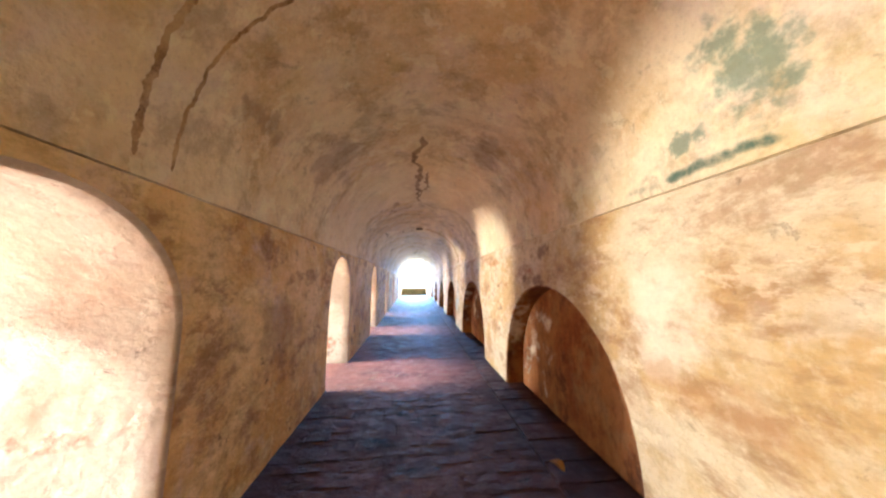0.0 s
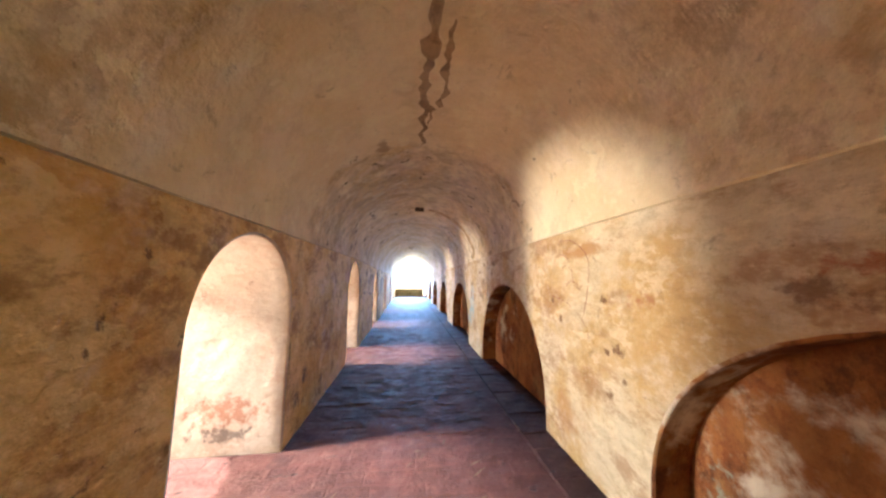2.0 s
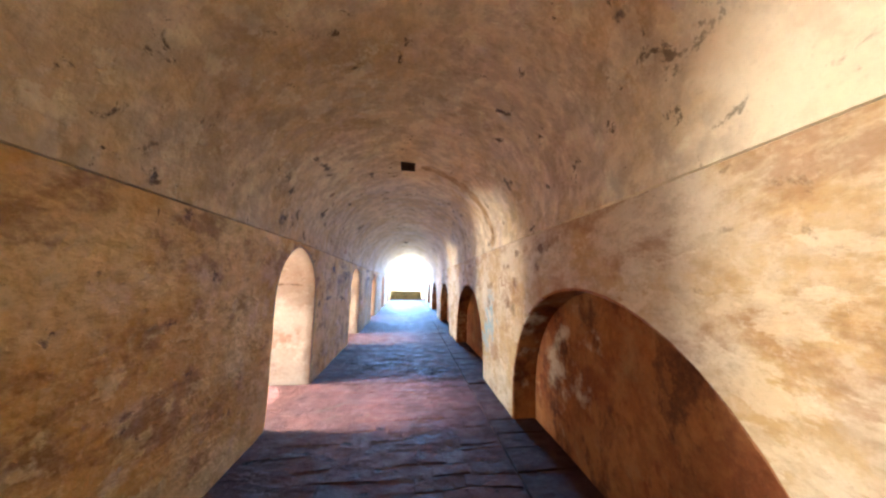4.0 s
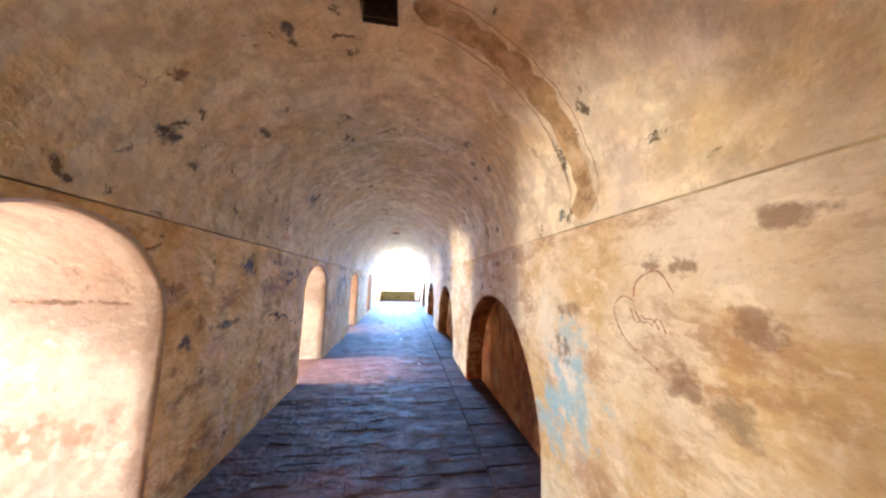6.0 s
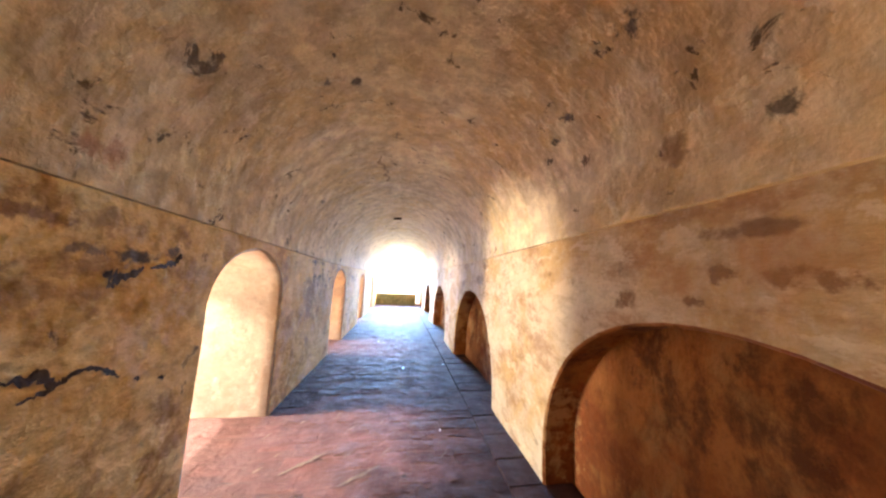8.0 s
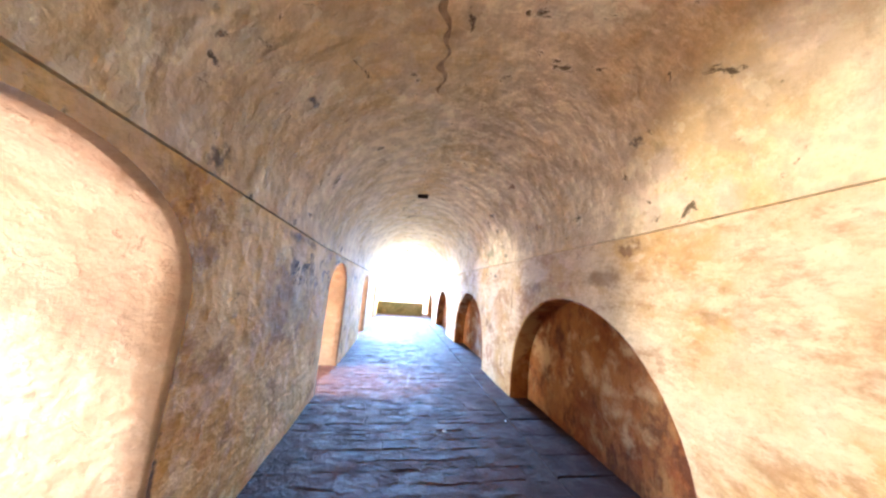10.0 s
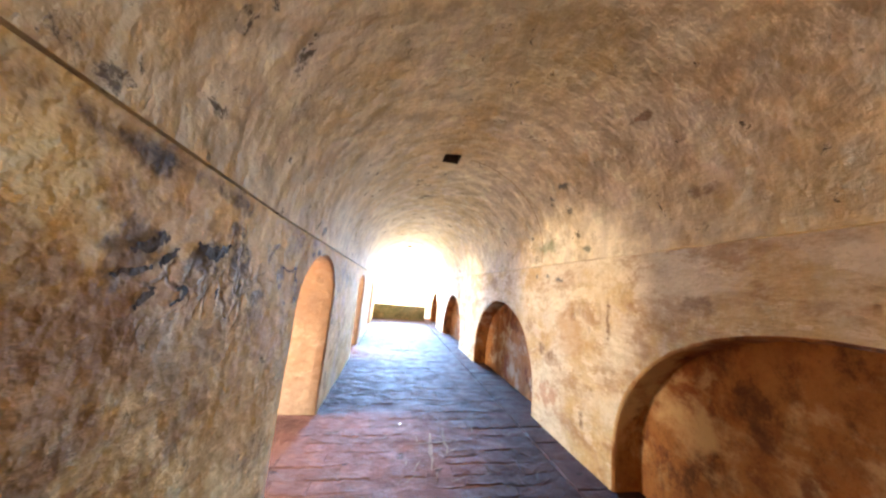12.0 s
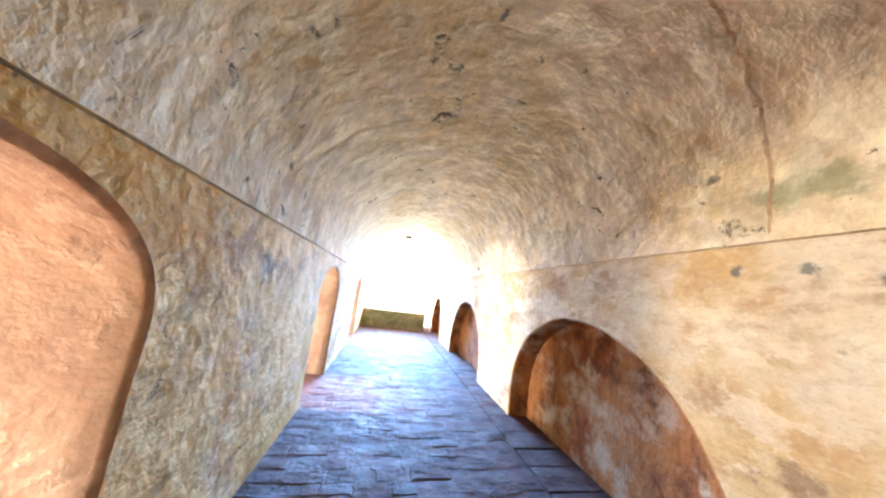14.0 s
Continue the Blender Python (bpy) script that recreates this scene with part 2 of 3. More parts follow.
EAST_MARKS = (
    (3.89, 1.35, 0.07, 0.05, BROWN, 1.0), (3.79, 1.03, 0.09, 0.08, BROWN, 1.0), (3.89, 0.99, 0.06, 0.06, BROWN, 0.95), (3.75, 0.85, 0.05, 0.05, BROWN, 0.9), (3.89, 0.71, 0.06, 0.07, BROWN, 0.9),
    (4.57, 1.29, 0.05, 0.05, BROWN, 0.9), (4.45, 1.14, 0.05, 0.06, BROWN, 0.9), (3.58, 1.37, 0.16, 0.09, RUST, 0.55), (4.1, 1.72, 0.6, 0.09, CLAY, 0.75), (4.4, 0.4, 0.5, 0.35, CLAY, 0.55),
    (2.87, 1.46, 0.20, 0.10, BROWN, 0.8), (2.55, 1.44, 0.26, 0.12, BROWN, 0.8), (2.46, 1.73, 0.40, 0.17, BROWN, 0.8), (2.77, 1.55, 0.16, 0.08, RUST, 0.8), (1.1, 1.2, 0.5, 0.5, PALE, 0.6), (0.9, 0.9, 0.7, 0.25, CLAY, 0.5))
EAST_MID_MARKS = (
    (7.20, 1.62, 0.08, 0.07, BROWN, 0.75), (7.33, 1.63, 0.07, 0.06, BROWN, 0.7), (7.00, 1.44, 0.13, 0.12, BROWN, 0.7), (7.24, 1.20, 0.13, 0.12, BROWN, 0.65), (7.08, 1.14, 0.14, 0.12, (0.22, 0.17, 0.09), 0.7),
    (6.93, 1.75, 0.16, 0.06, BROWN, 0.75), (6.37, 1.73, 0.20, 0.07, BROWN, 0.9), (6.49, 1.56, 0.10, 0.09, BROWN, 0.8), (6.2, 1.35, 0.5, 0.4, CLAY, 0.6), (8.05, 1.15, 0.5, 0.7, (0.70, 0.66, 0.56), 0.7),
    (7.95, 0.88, 0.45, 0.45, BLUE, 0.85), (8.12, 0.60, 0.30, 0.32, BLUE, 0.8), (7.88, 1.22, 0.24, 0.24, BLUE, 0.6), (7.98, 1.12, 0.22, 0.14, BROWN, 0.75), (7.9, 1.38, 0.22, 0.08, BROWN, 0.65))
EAST_LATE_MARKS = (
    (9.14, 1.56, 0.12, 0.07, BROWN, 0.9), (9.04, 1.55, 0.09, 0.06, BROWN, 0.9), (9.31, 1.57, 0.08, 0.06, BROWN, 0.85), (9.73, 1.45, 0.12, 0.10, BROWN, 0.85), (9.40, 1.46, 0.07, 0.05, BROWN, 0.85),
    (9.2, 1.72, 0.35, 0.05, BROWN, 0.8), (9.3, 1.62, 0.7, 0.25, CLAY, 0.6), (12.06, 1.73, 0.2, 0.09, BROWN, 0.75), (12.4, 1.52, 0.5, 0.14, BROWN, 0.65), (13.35, 1.46, 0.25, 0.12, BROWN, 0.7))
EAST_END_MARKS = (
    (15.16, 1.69, 0.07, 0.05, (0.12, 0.12, 0.10), 0.9), (14.92, 1.68, 0.07, 0.05, (0.12, 0.12, 0.10), 0.85), (14.70, 1.64, 0.14, 0.06, (0.12, 0.12, 0.10), 0.9), (15.01, 0.83, 0.13, 0.12, BROWN, 0.7),
    (14.79, 0.80, 0.14, 0.10, BROWN, 0.7), (14.45, 1.26, 0.10, 0.08, BROWN, 0.6), (14.01, 1.30, 0.04, 0.30, BROWN, 0.8), (14.33, 0.36, 0.07, 0.13, BROWN, 0.8), (14.9, 0.38, 0.45, 0.26, RUST, 0.55), (14.6, 1.1, 0.7, 0.5, CLAY, 0.45))
M_RIGHT = plaster("pale_stained_plaster", (0.65, 0.565, 0.40), (0.52, 0.35, 0.15), (0.60, 0.50, 0.36), (0.30, 0.14, 0.055), 0.6, 0.4, (1, 0.75, 1.35), 7.0,
                  EAST_MARKS + EAST_MID_MARKS + EAST_LATE_MARKS + EAST_END_MARKS, (), 0.625, 0.34, False, 0.75)
# Lit parts painted paler near y 6.5, 10.5, 13; shade painted dark near 9.
M_NICHE = plaster("rust_brown_plaster", (0.38, 0.16, 0.05), (0.22, 0.058, 0.013), (0.34, 0.19, 0.08), (0.075, 0.018, 0.006), 0.8, 0.25, (1, 1.2, 0.7), 11.0, (
    (3.12, 0.70, 0.75, 1.0, PALE, 0.9), (3.42, 0.35, 0.16, 0.5, (0.30, 0.38, 0.33), 0.8), (6.55, 0.70, 0.75, 1.0, (0.68, 0.60, 0.45), 0.85), (10.48, 0.60, 0.14, 1.2, (0.55, 0.36, 0.18), 0.6),
    (13.6, 0.8, 1.0, 1.2, (0.60, 0.40, 0.20), 0.9), (12.5, 0.7, 0.9, 1.0, (0.62, 0.47, 0.28), 0.85), (16.5, 0.6, 2.0, 1.6, (0.48, 0.38, 0.28), 0.9), (15.45, 0.3, 0.4, 0.5, (0.56, 0.52, 0.44), 0.85),
    (0.02, 0.3, 0.3, 0.6, PALE, 0.6), (9.0, 0.6, 1.3, 1.1, (0.12, 0.024, 0.007), 0.95), (13.2, 0.55, 0.45, 0.45, (0.16, 0.04, 0.012), 0.8),
), (), 0.625, 0.40)
VAULT_MARKS = (
    (0.62, 2.84, 0.26, 0.34, GREEN, 0.75), (0.95, 3.10, 0.50, 0.06, (0.05, 0.12, 0.09), 0.95), (0.90, 2.98, 0.14, 0.12, GREEN, 0.75), (1.5, 0.50, 0.40, 0.22, BROWN, 0.45), (2.6, 0.70, 0.8, 0.5, BROWN, 0.45),
    (2.6, 2.2, 0.7, 0.4, BROWN, 0.4), (4.95, 1.18, 0.30, 0.16, BROWN, 0.55), (4.36, 2.50, 0.04, 0.03, MOULD, 0.9), (5.14, 2.48, 0.06, 0.05, MOULD, 0.8), (7.13, 0.79, 0.20, 0.07, MOULD, 0.85),
    (6.99, 0.40, 0.10, 0.08, MOULD, 0.85), (7.07, 0.12, 0.16, 0.14, MOULD, 0.85), (6.80, 0.47, 0.10, 0.10, MOULD, 0.7), (7.96, 0.40, 0.14, 0.09, MOULD, 0.9), (6.74, 2.63, 0.07, 0.13, MOULD, 0.75))
VAULT_MID_MARKS = (
    (7.79, 0.66, 0.09, 0.07, BROWN, 0.9), (7.80, 1.18, 0.15, 0.06, MOULD, 0.85), (8.22, 0.33, 0.08, 0.07, MOULD, 0.8), (8.45, 0.76, 0.12, 0.05, MOULD, 0.8), (8.77, 1.63, 0.07, 0.04, MOULD, 0.8),
    (8.88, 2.07, 0.09, 0.06, MOULD, 0.85), (8.55, 2.20, 0.09, 0.07, MOULD, 0.9), (8.78, 2.32, 0.08, 0.06, MOULD, 0.9), (8.62, 2.46, 0.10, 0.06, MOULD, 0.85), (8.98, 2.42, 0.07, 0.06, MOULD, 0.85),
    (7.94, 3.06, 0.08, 0.07, (0.07, 0.08, 0.06), 0.9), (9.35, 2.44, 0.10, 0.09, MOULD, 0.85), (9.08, 2.97, 0.08, 0.07, MOULD, 0.85), (9.42, 2.94, 0.16, 0.12, BROWN, 0.6))
VAULT_LATE_MARKS = (
    (10.29, 1.13, 0.11, 0.05, MOULD, 0.9), (10.33, 1.29, 0.08, 0.06, MOULD, 0.9), (10.08, 1.20, 0.05, 0.04, MOULD, 0.9), (9.86, 2.52, 0.08, 0.07, MOULD, 0.95), (10.05, 2.58, 0.08, 0.06, MOULD, 0.9),
    (10.21, 2.66, 0.08, 0.06, MOULD, 0.9), (11.06, 1.52, 0.10, 0.08, MOULD, 0.8), (9.75, 0.13, 0.20, 0.12, RUST, 0.5), (11.70, 0.05, 0.14, 0.13, MOULD, 0.8), (12.06, 0.60, 0.16, 0.05, MOULD, 0.85),
    (13.04, 0.97, 0.07, 0.07, MOULD, 0.8), (11.82, 2.65, 0.08, 0.06, MOULD, 0.75), (13.33, 2.37, 0.13, 0.05, BROWN, 0.85), (13.25, 2.89, 0.13, 0.09, BROWN, 0.75))
VAULT_END_MARKS = (
    (14.57, 2.60, 0.06, 0.05, MOULD, 0.8), (14.38, 2.71, 0.10, 0.08, MOULD, 0.75), (14.53, 2.55, 0.09, 0.06, MOULD, 0.75), (14.27, 2.49, 0.12, 0.09, (0.09, 0.08, 0.06), 0.75), (15.21, 2.86, 0.08, 0.05, MOULD, 0.8),
    (14.26, 3.06, 0.12, 0.07, (0.10, 0.11, 0.07), 0.8), (14.9, 3.00, 0.45, 0.14, (0.17, 0.20, 0.10), 0.65), (14.34, 0.06, 0.11, 0.10, MOULD, 0.85), (14.74, 0.75, 0.05, 0.04, MOULD, 0.8), (15.31, 1.51, 0.07, 0.04, MOULD, 0.85))
M_VAULT = plaster("vault_grey_pink_plaster", (0.76, 0.66, 0.46), (0.63, 0.48, 0.25), (0.73, 0.62, 0.48), (0.23, 0.145, 0.045), 0.4, 0.9, (1.0, 1.15, 1.0), 17.0,
                  VAULT_MARKS + VAULT_MID_MARKS + VAULT_LATE_MARKS + VAULT_END_MARKS, (), 0.605, 0.20, True)


def stone(name, a, b, c, rough, chips=0.0):
    m = Mat(name, rough)
    rnd = m.t.nodes.new("ShaderNodeObjectInfo").outputs["Random"]
    isle = m.t.nodes.new("ShaderNodeNewGeometry").outputs["Random Per Island"]
    col = m.mix(m.ramp(m.noise(2.3, 6, 0.6), 0.35, 0.68), a, b)
    col = m.mix(m.ramp(m.noise(11, 6, 0.7), 0.45, 0.8, 0, 0.7), col, c)
    lift = m.ramp(m.math("ADD", rnd, isle), 0.0, 2.0, 0.76, 1.26)
    grey = m.t.nodes.new("ShaderNodeCombineColor")
    for i in range(3):
        m.link(lift, grey.inputs[i])
    col = m.mix(1.0, col, grey.outputs[0], "MULTIPLY")
    if chips:
        chip = m.ramp(m.noise(5.5, 7, 0.66, m.stretch(0.6, 1.4, 1), 0.2), 0.615, 0.68)
        col = m.mix(m.math("MULTIPLY", chip, chips), col, tuple(0.25 * v for v in b))
        m.bump(m.math("SUBTRACT", 1.0, chip), 0.8, 0.02)
        m.bump(m.noise(3.2, 3, 0.5, m.stretch(1.0, 1.6, 1)), 0.7, 0.05)
        m.b.inputs["Specular IOR Level"].default_value = 0.3
    m.bump(m.noise(7, 7, 0.68), 0.95 if chips else 0.6, 0.035)
    m.bump(m.noise(45, 5, 0.7), 0.4, 0.006)
    return m.finish(col, m.ramp(m.noise(5, 5, 0.6), 0.3, 0.75, rough - 0.12, rough + 0.12))


M_SLAB = stone("worn_red_stone", (0.066, 0.025, 0.023), (0.039, 0.0135, 0.0125), (0.112, 0.050, 0.045), 0.78, 0.85)
M_JOINT = stone("earth_joint", (0.058, 0.022, 0.020), (0.040, 0.014, 0.013), (0.085, 0.039, 0.035), 0.88)
M_BRICK = stone("sunlit_red_brick", (0.36, 0.15, 0.07), (0.30, 0.11, 0.05), (0.42, 0.22, 0.12), 0.85)
M_SAND = stone("pale_sand", (0.52, 0.44, 0.32), (0.45, 0.37, 0.26), (0.56, 0.48, 0.36), 0.9)
M_MOSS = plaster("mossy_cement", (0.22, 0.20, 0.13), (0.13, 0.14, 0.075), (0.34, 0.24, 0.15), (0.07, 0.07, 0.04), 0.7, 0.5, (1, 1, 1.5), 23.0)
# near-black masonry inside the shafts and open joints
M_DARK = plaster("dark_masonry", (0.10, 0.075, 0.055), (0.07, 0.05, 0.04), (0.11, 0.08, 0.06), (0.04, 0.03, 0.025), 0.5, 0.4, (1, 1, 1), 29.0)
M_CRACK = plaster("brown_crack_filler", (0.24, 0.15, 0.09), (0.18, 0.10, 0.055), (0.28, 0.19, 0.12), (0.09, 0.05, 0.03), 0.6, 0.5, (1, 1, 1), 31.0)


def uneven(y, z, amount, seed):
    p = Vector((y * 0.8, z * 1.1, seed))
    return amount * (noise.noise(p) + 0.45 * noise.noise(p * 3.1) + 0.25 * noise.noise(p * 8.0))


def mesh_object(name, verts, faces, material, parent=None, angle=40):
    me = bpy.data.meshes.new(name)
    me.from_pydata(verts, [], faces)
    bm = bmesh.new()
    bm.from_mesh(me)
    bmesh.ops.remove_doubles(bm, verts=bm.verts, dist=0.0004)
    bmesh.ops.recalc_face_normals(bm, faces=bm.faces)
    bm.to_mesh(me)
    bm.free()
    me.polygons.foreach_set("use_smooth", [True] * len(me.polygons))
    me.set_sharp_from_angle(angle=radians(angle))
    me.materials.append(material)
    ob = new(name, me)
    ob.parent = parent
    return ob


def part(name, bm, material, parent, label=""):
    me = bpy.data.meshes.new(name)
    bm.to_mesh(me)
    bm.free()
    me.materials.append(material)
    ob = new(name, me)
    ob.parent = parent
    return tagged(ob, label)


def outline(ya, yb, top, spring, wave=0.0):
    """Points of an arched opening's edge from one foot to the other, each with the way out into the wall."""
    mid, half, rise = (ya + yb) / 2, (yb - ya) / 2, top - spring
    pts = [(ya, spring * k / 6, -1.0, 0.0) for k in range(6)]
    n = 26
    for k in range(n + 1):
        a = math.pi * (1 - k / n)
        ny, nz = math.cos(a) / half, math.sin(a) / rise
        ln = math.hypot(ny, nz)
        pts.append((mid + half * math.cos(a), spring + rise * math.sin(a), ny / ln, nz / ln))
    pts += [(yb, spring * k / 6, 1.0, 0.0) for k in range(5, -1, -1)]
    return pts


def arched_wall(name, side, holes, tops, spring, deep, back, m_wall, m_jamb, worn, label, jamb_name):
    """One long wall of the passage with arched holes; each hole's lining is a part of its own."""
    verts, faces = [], []
    columns = []                                   # strips of columns (y, foot)
    y = START
    for (ya, yb), top in zip(holes, tops):
        columns.append([(y + (ya - worn - y) * k / max(2, int((ya - y) / 0.10)), 0.0) for k in range(max(2, int((ya - y) / 0.10)) + 1)])
        arch = [(p[0] + p[2] * worn, p[1] + p[3] * worn) for p in outline(ya, yb, top, spring)]
        columns.append(arch[6:-6])
        y = yb + worn
    columns.append([(y + (END - y) * k / 12, 0.0) for k in range(13)])
    rows = 16
    for strip in columns:
        base = len(verts)
        for cy, foot in strip:
            for k in range(rows + 1):
                z = foot + (impost(side, cy) - 0.007 - foot) * k / rows
                verts.append((side * (HALF + uneven(cy, z, 0.012, side * 5.0)), cy, z))
        for i in range(len(strip) - 1):
            for k in range(rows):
                a = base + i * (rows + 1) + k
                faces.append((a, a + rows + 1, a + rows + 2, a + 1))
    # outer face and top, so that the wall has its thickness
    far = HALF + (deep if not back else deep + 0.6)
    for strip in columns:
        for (ca, fa), (cb, fb) in zip(strip, strip[1:]):
            if back:
                fa = fb = 0.0
            n = len(verts)
            verts += [(side * far, ca, fa), (side * far, cb, fb), (side * far, cb, 3.4), (side * far, ca, 3.4)]
            faces.append((n, n + 1, n + 2, n + 3))
    wall = tagged(mesh_object(name, verts, faces, m_wall), label, "wall", kind="structure")
    for (ya, yb), top in zip(holes, tops):
        v, f = [], []
        pts = outline(ya, yb, top, spring)
        steps = 9
        for py, pz, ny, nz in pts:
            rag = worn * 0.5 * noise.noise(Vector((py * 4, pz * 4, side * 9)))
            for k in range(4):
                a = math.pi / 2 * k / 3
                off = worn * (1 - math.sin(a)) + (rag if 0 < k else 0)
                d = worn * (1 - math.cos(a)) + (abs(rag) if k == 1 or k == 2 else 0)
                yy, zz = py + ny * off, pz + nz * off
                u = uneven(yy, zz, 0.012, side * 5.0) if k == 0 else 0.0
                v.append((side * (HALF + d + u), yy, max(0.0, zz)))
            for k in range(1, steps + 1):
                d = worn + (deep - worn) * k / steps
                w = uneven(d * 1.5, pz + py, 0.010, side * 3.0 + ya)
                v.append((side * (HALF + d), py + ny * w, max(0.0, pz + nz * w)))
        per = 4 + steps
        for i in range(len(pts) - 1):
            for k in range(per - 1):
                a = i * per + k
                f.append((a, a + per, a + per + 1, a + 1))
        if back:
            cy, cz = (ya + yb) / 2, 0.0
            ring = [i * per + per - 1 for i in range(len(pts))]
            inner = [ring]
            for s in (0.8, 0.6, 0.4, 0.2):
                row = []
                for py, pz, ny, nz in pts:
                    yy, zz = cy + (py - cy) * s, pz * s
                    row.append(len(v))
                    v.append((side * (HALF + deep + uneven(yy, zz, 0.02, 40 + ya) * (1 - s * s)), yy, zz))
                inner.append(row)
            for ra, rb in zip(inner, inner[1:]):
                for i in range(len(ra) - 1):
                    f.append((ra[i], ra[i + 1], rb[i + 1], rb[i]))
            f.append(tuple(inner[-1]))
        mesh_object(jamb_name, v, f, M_JAMB_ORANGE if side < 0 and ya > 12 else m_jamb, wall, 50)
    return wall


# ---- structure ----
arched_wall("wall_west", -1, OPENINGS, OPENING_TOPS, ARCH_SPRING, DEEP, False, M_LEFT, M_JAMB, 0.022, "weathered ochre plaster wall pierced by arched openings", "jamb")
arched_wall("wall_east", 1, NICHES, NICHE_TOPS, NICHE_SPRING, NICHE_DEEP, True, M_RIGHT, M_NICHE, 0.016, "pale stained plaster wall with low blind arched niches", "niche")


def build_vault():
    ys = [START + 0.15 * k for k in range(int((END - START) / 0.15) + 1)] + [END]
    for hy, hx in HATCHES:
        ys = [y for y in ys if abs(y - hy + 0.092) > 0.045 and abs(y - hy - 0.092) > 0.045] + [hy - 0.092, hy + 0.092]
    ys.sort()
    half = HALF - 0.010
    # angles, with two of them at the hatches' sides
    edge = sorted({round(math.pi - math.acos((hx + d) / half), 5) for hy, hx in HATCHES for d in (-0.09, 0.09)})
    n = 44
    th = [math.pi * k / n for k in range(n + 1)]
    th = sorted([a for a in th if all(abs(a - e) > 0.03 for e in edge)] + edge)
    verts, faces = [], []

    def place(y, a):
        x, _, z = vault_point(y, a)
        w = uneven(y, a * 1.4, 0.022, 77.0) * min(1.0, 6 * math.sin(a))
        return (x + w * math.cos(a), y, z + w * math.sin(a))

    for y in ys:
        lip = [(-HALF - 0.06, y, impost(-1, y) + 0.004)]
        rip = [(HALF + 0.06, y, impost(1, y) + 0.004)]
        verts.extend(lip + [place(y, a) for a in th] + rip)
    per = len(th) + 2
    for i in range(len(ys) - 1):
        holes = [hx for hy, hx in HATCHES if abs((ys[i] + ys[i + 1]) / 2 - hy) < 0.092]
        for k in range(per - 1):
            if holes and 1 <= k < per - 2 and abs(-half * math.cos((th[k - 1] + th[k]) / 2) - holes[0]) < 0.09:
                continue
            a = i * per + k
            faces.append((a, a + 1, a + per + 1, a + per))
    # outer shell
    base = len(verts)
    for y in (START, END):
        for k in range(25):
            a = math.pi * k / 24
            verts.append((-(HALF + 0.5) * math.cos(a), y, 1.9 + 1.8 * math.sin(a)))
    for k in range(24):
        faces.append((base + k, base + k + 1, base + 26 + k, base + 25 + k))
    vault = tagged(mesh_object("ceiling", verts, faces, M_VAULT, None, 35), "grey-pink plaster barrel vault with dark damp spots", "ceiling", kind="structure")
    # dark shafts above the holes
    for hy, hx in HATCHES:
        z0, z1 = apex(hy) - 0.03, apex(hy) + 0.42
        x0, x1, y0, y1 = hx - 0.092, hx + 0.092, hy - 0.094, hy + 0.094
        v = [(x, y, z) for z in (z0, z1) for x, y in ((x0, y0), (x1, y0), (x1, y1), (x0, y1))]
        f = [(0, 1, 5, 4), (1, 2, 6, 5), (2, 3, 7, 6), (3, 0, 4, 7), (4, 5, 6, 7)]
        tagged(mesh_object("vent_shaft", v, f, M_DARK), "dark square vent hole cut up through the vault", "vent", "vents in the vault", "structure")


build_vault()


def box(bm, x0, x1, y0, y1, z0, z1, bevel=0.0, jig=0.0):
    res = bmesh.ops.create_cube(bm, size=1.0)
    vs = res["verts"]
    for v in vs:
        v.co = Vector(((x0 + x1) / 2 + v.co.x * (x1 - x0), (y0 + y1) / 2 + v.co.y * (y1 - y0), (z0 + z1) / 2 + v.co.z * (z1 - z0)))
        if jig:
            v.co += Vector([random.uniform(-jig, jig) for _ in range(3)])
    if bevel:
        bmesh.ops.bevel(bm, geom=[e for e in bm.edges if all(v in vs for v in e.verts)], offset=bevel, segments=2, affect="EDGES")
    return bm


def slab_wall(name, x0, x1, y0, y1, z0, z1, material, label, category="wall", bevel=0.02):
    bm = box(bmesh.new(), x0, x1, y0, y1, z0, z1, bevel)
    return tagged(part(name, bm, material, None), label, category, kind="structure")


# added behind the start, never in view; the passage itself runs on
slab_wall("unseen_end_wall", -HALF - DEEP, HALF + 0.87, START - 0.4, START, -0.1, 3.9, M_LEFT, "plain ochre plaster wall added out of view to close the passage")

# floor bed, ground and the walkway outside
FLOOR = tagged(part("floor", box(bmesh.new(), -HALF - DEEP, HALF + 0.45, START, END + 1.2, -0.2, -0.005), M_JOINT, None), "worn reddish stone slab floor with earth joints", "floor", kind="structure")
bm = bmesh.new()
bmesh.ops.create_grid(bm, x_segments=2, y_segments=2, size=3000)
for v in bm.verts:
    v.co.z = -0.30
tagged(part("ground", bm, M_SAND, None), "pale sandy ground reaching to the horizon", "ground", kind="structure")
WALK = -4.1
PAVE = tagged(part("pavement", box(bmesh.new(), WALK - 0.4, -HALF - DEEP, START, END + 1.2, -0.28, -0.02), M_JOINT, None), "sunlit red brick walkway beside the passage", "pavement", kind="structure")


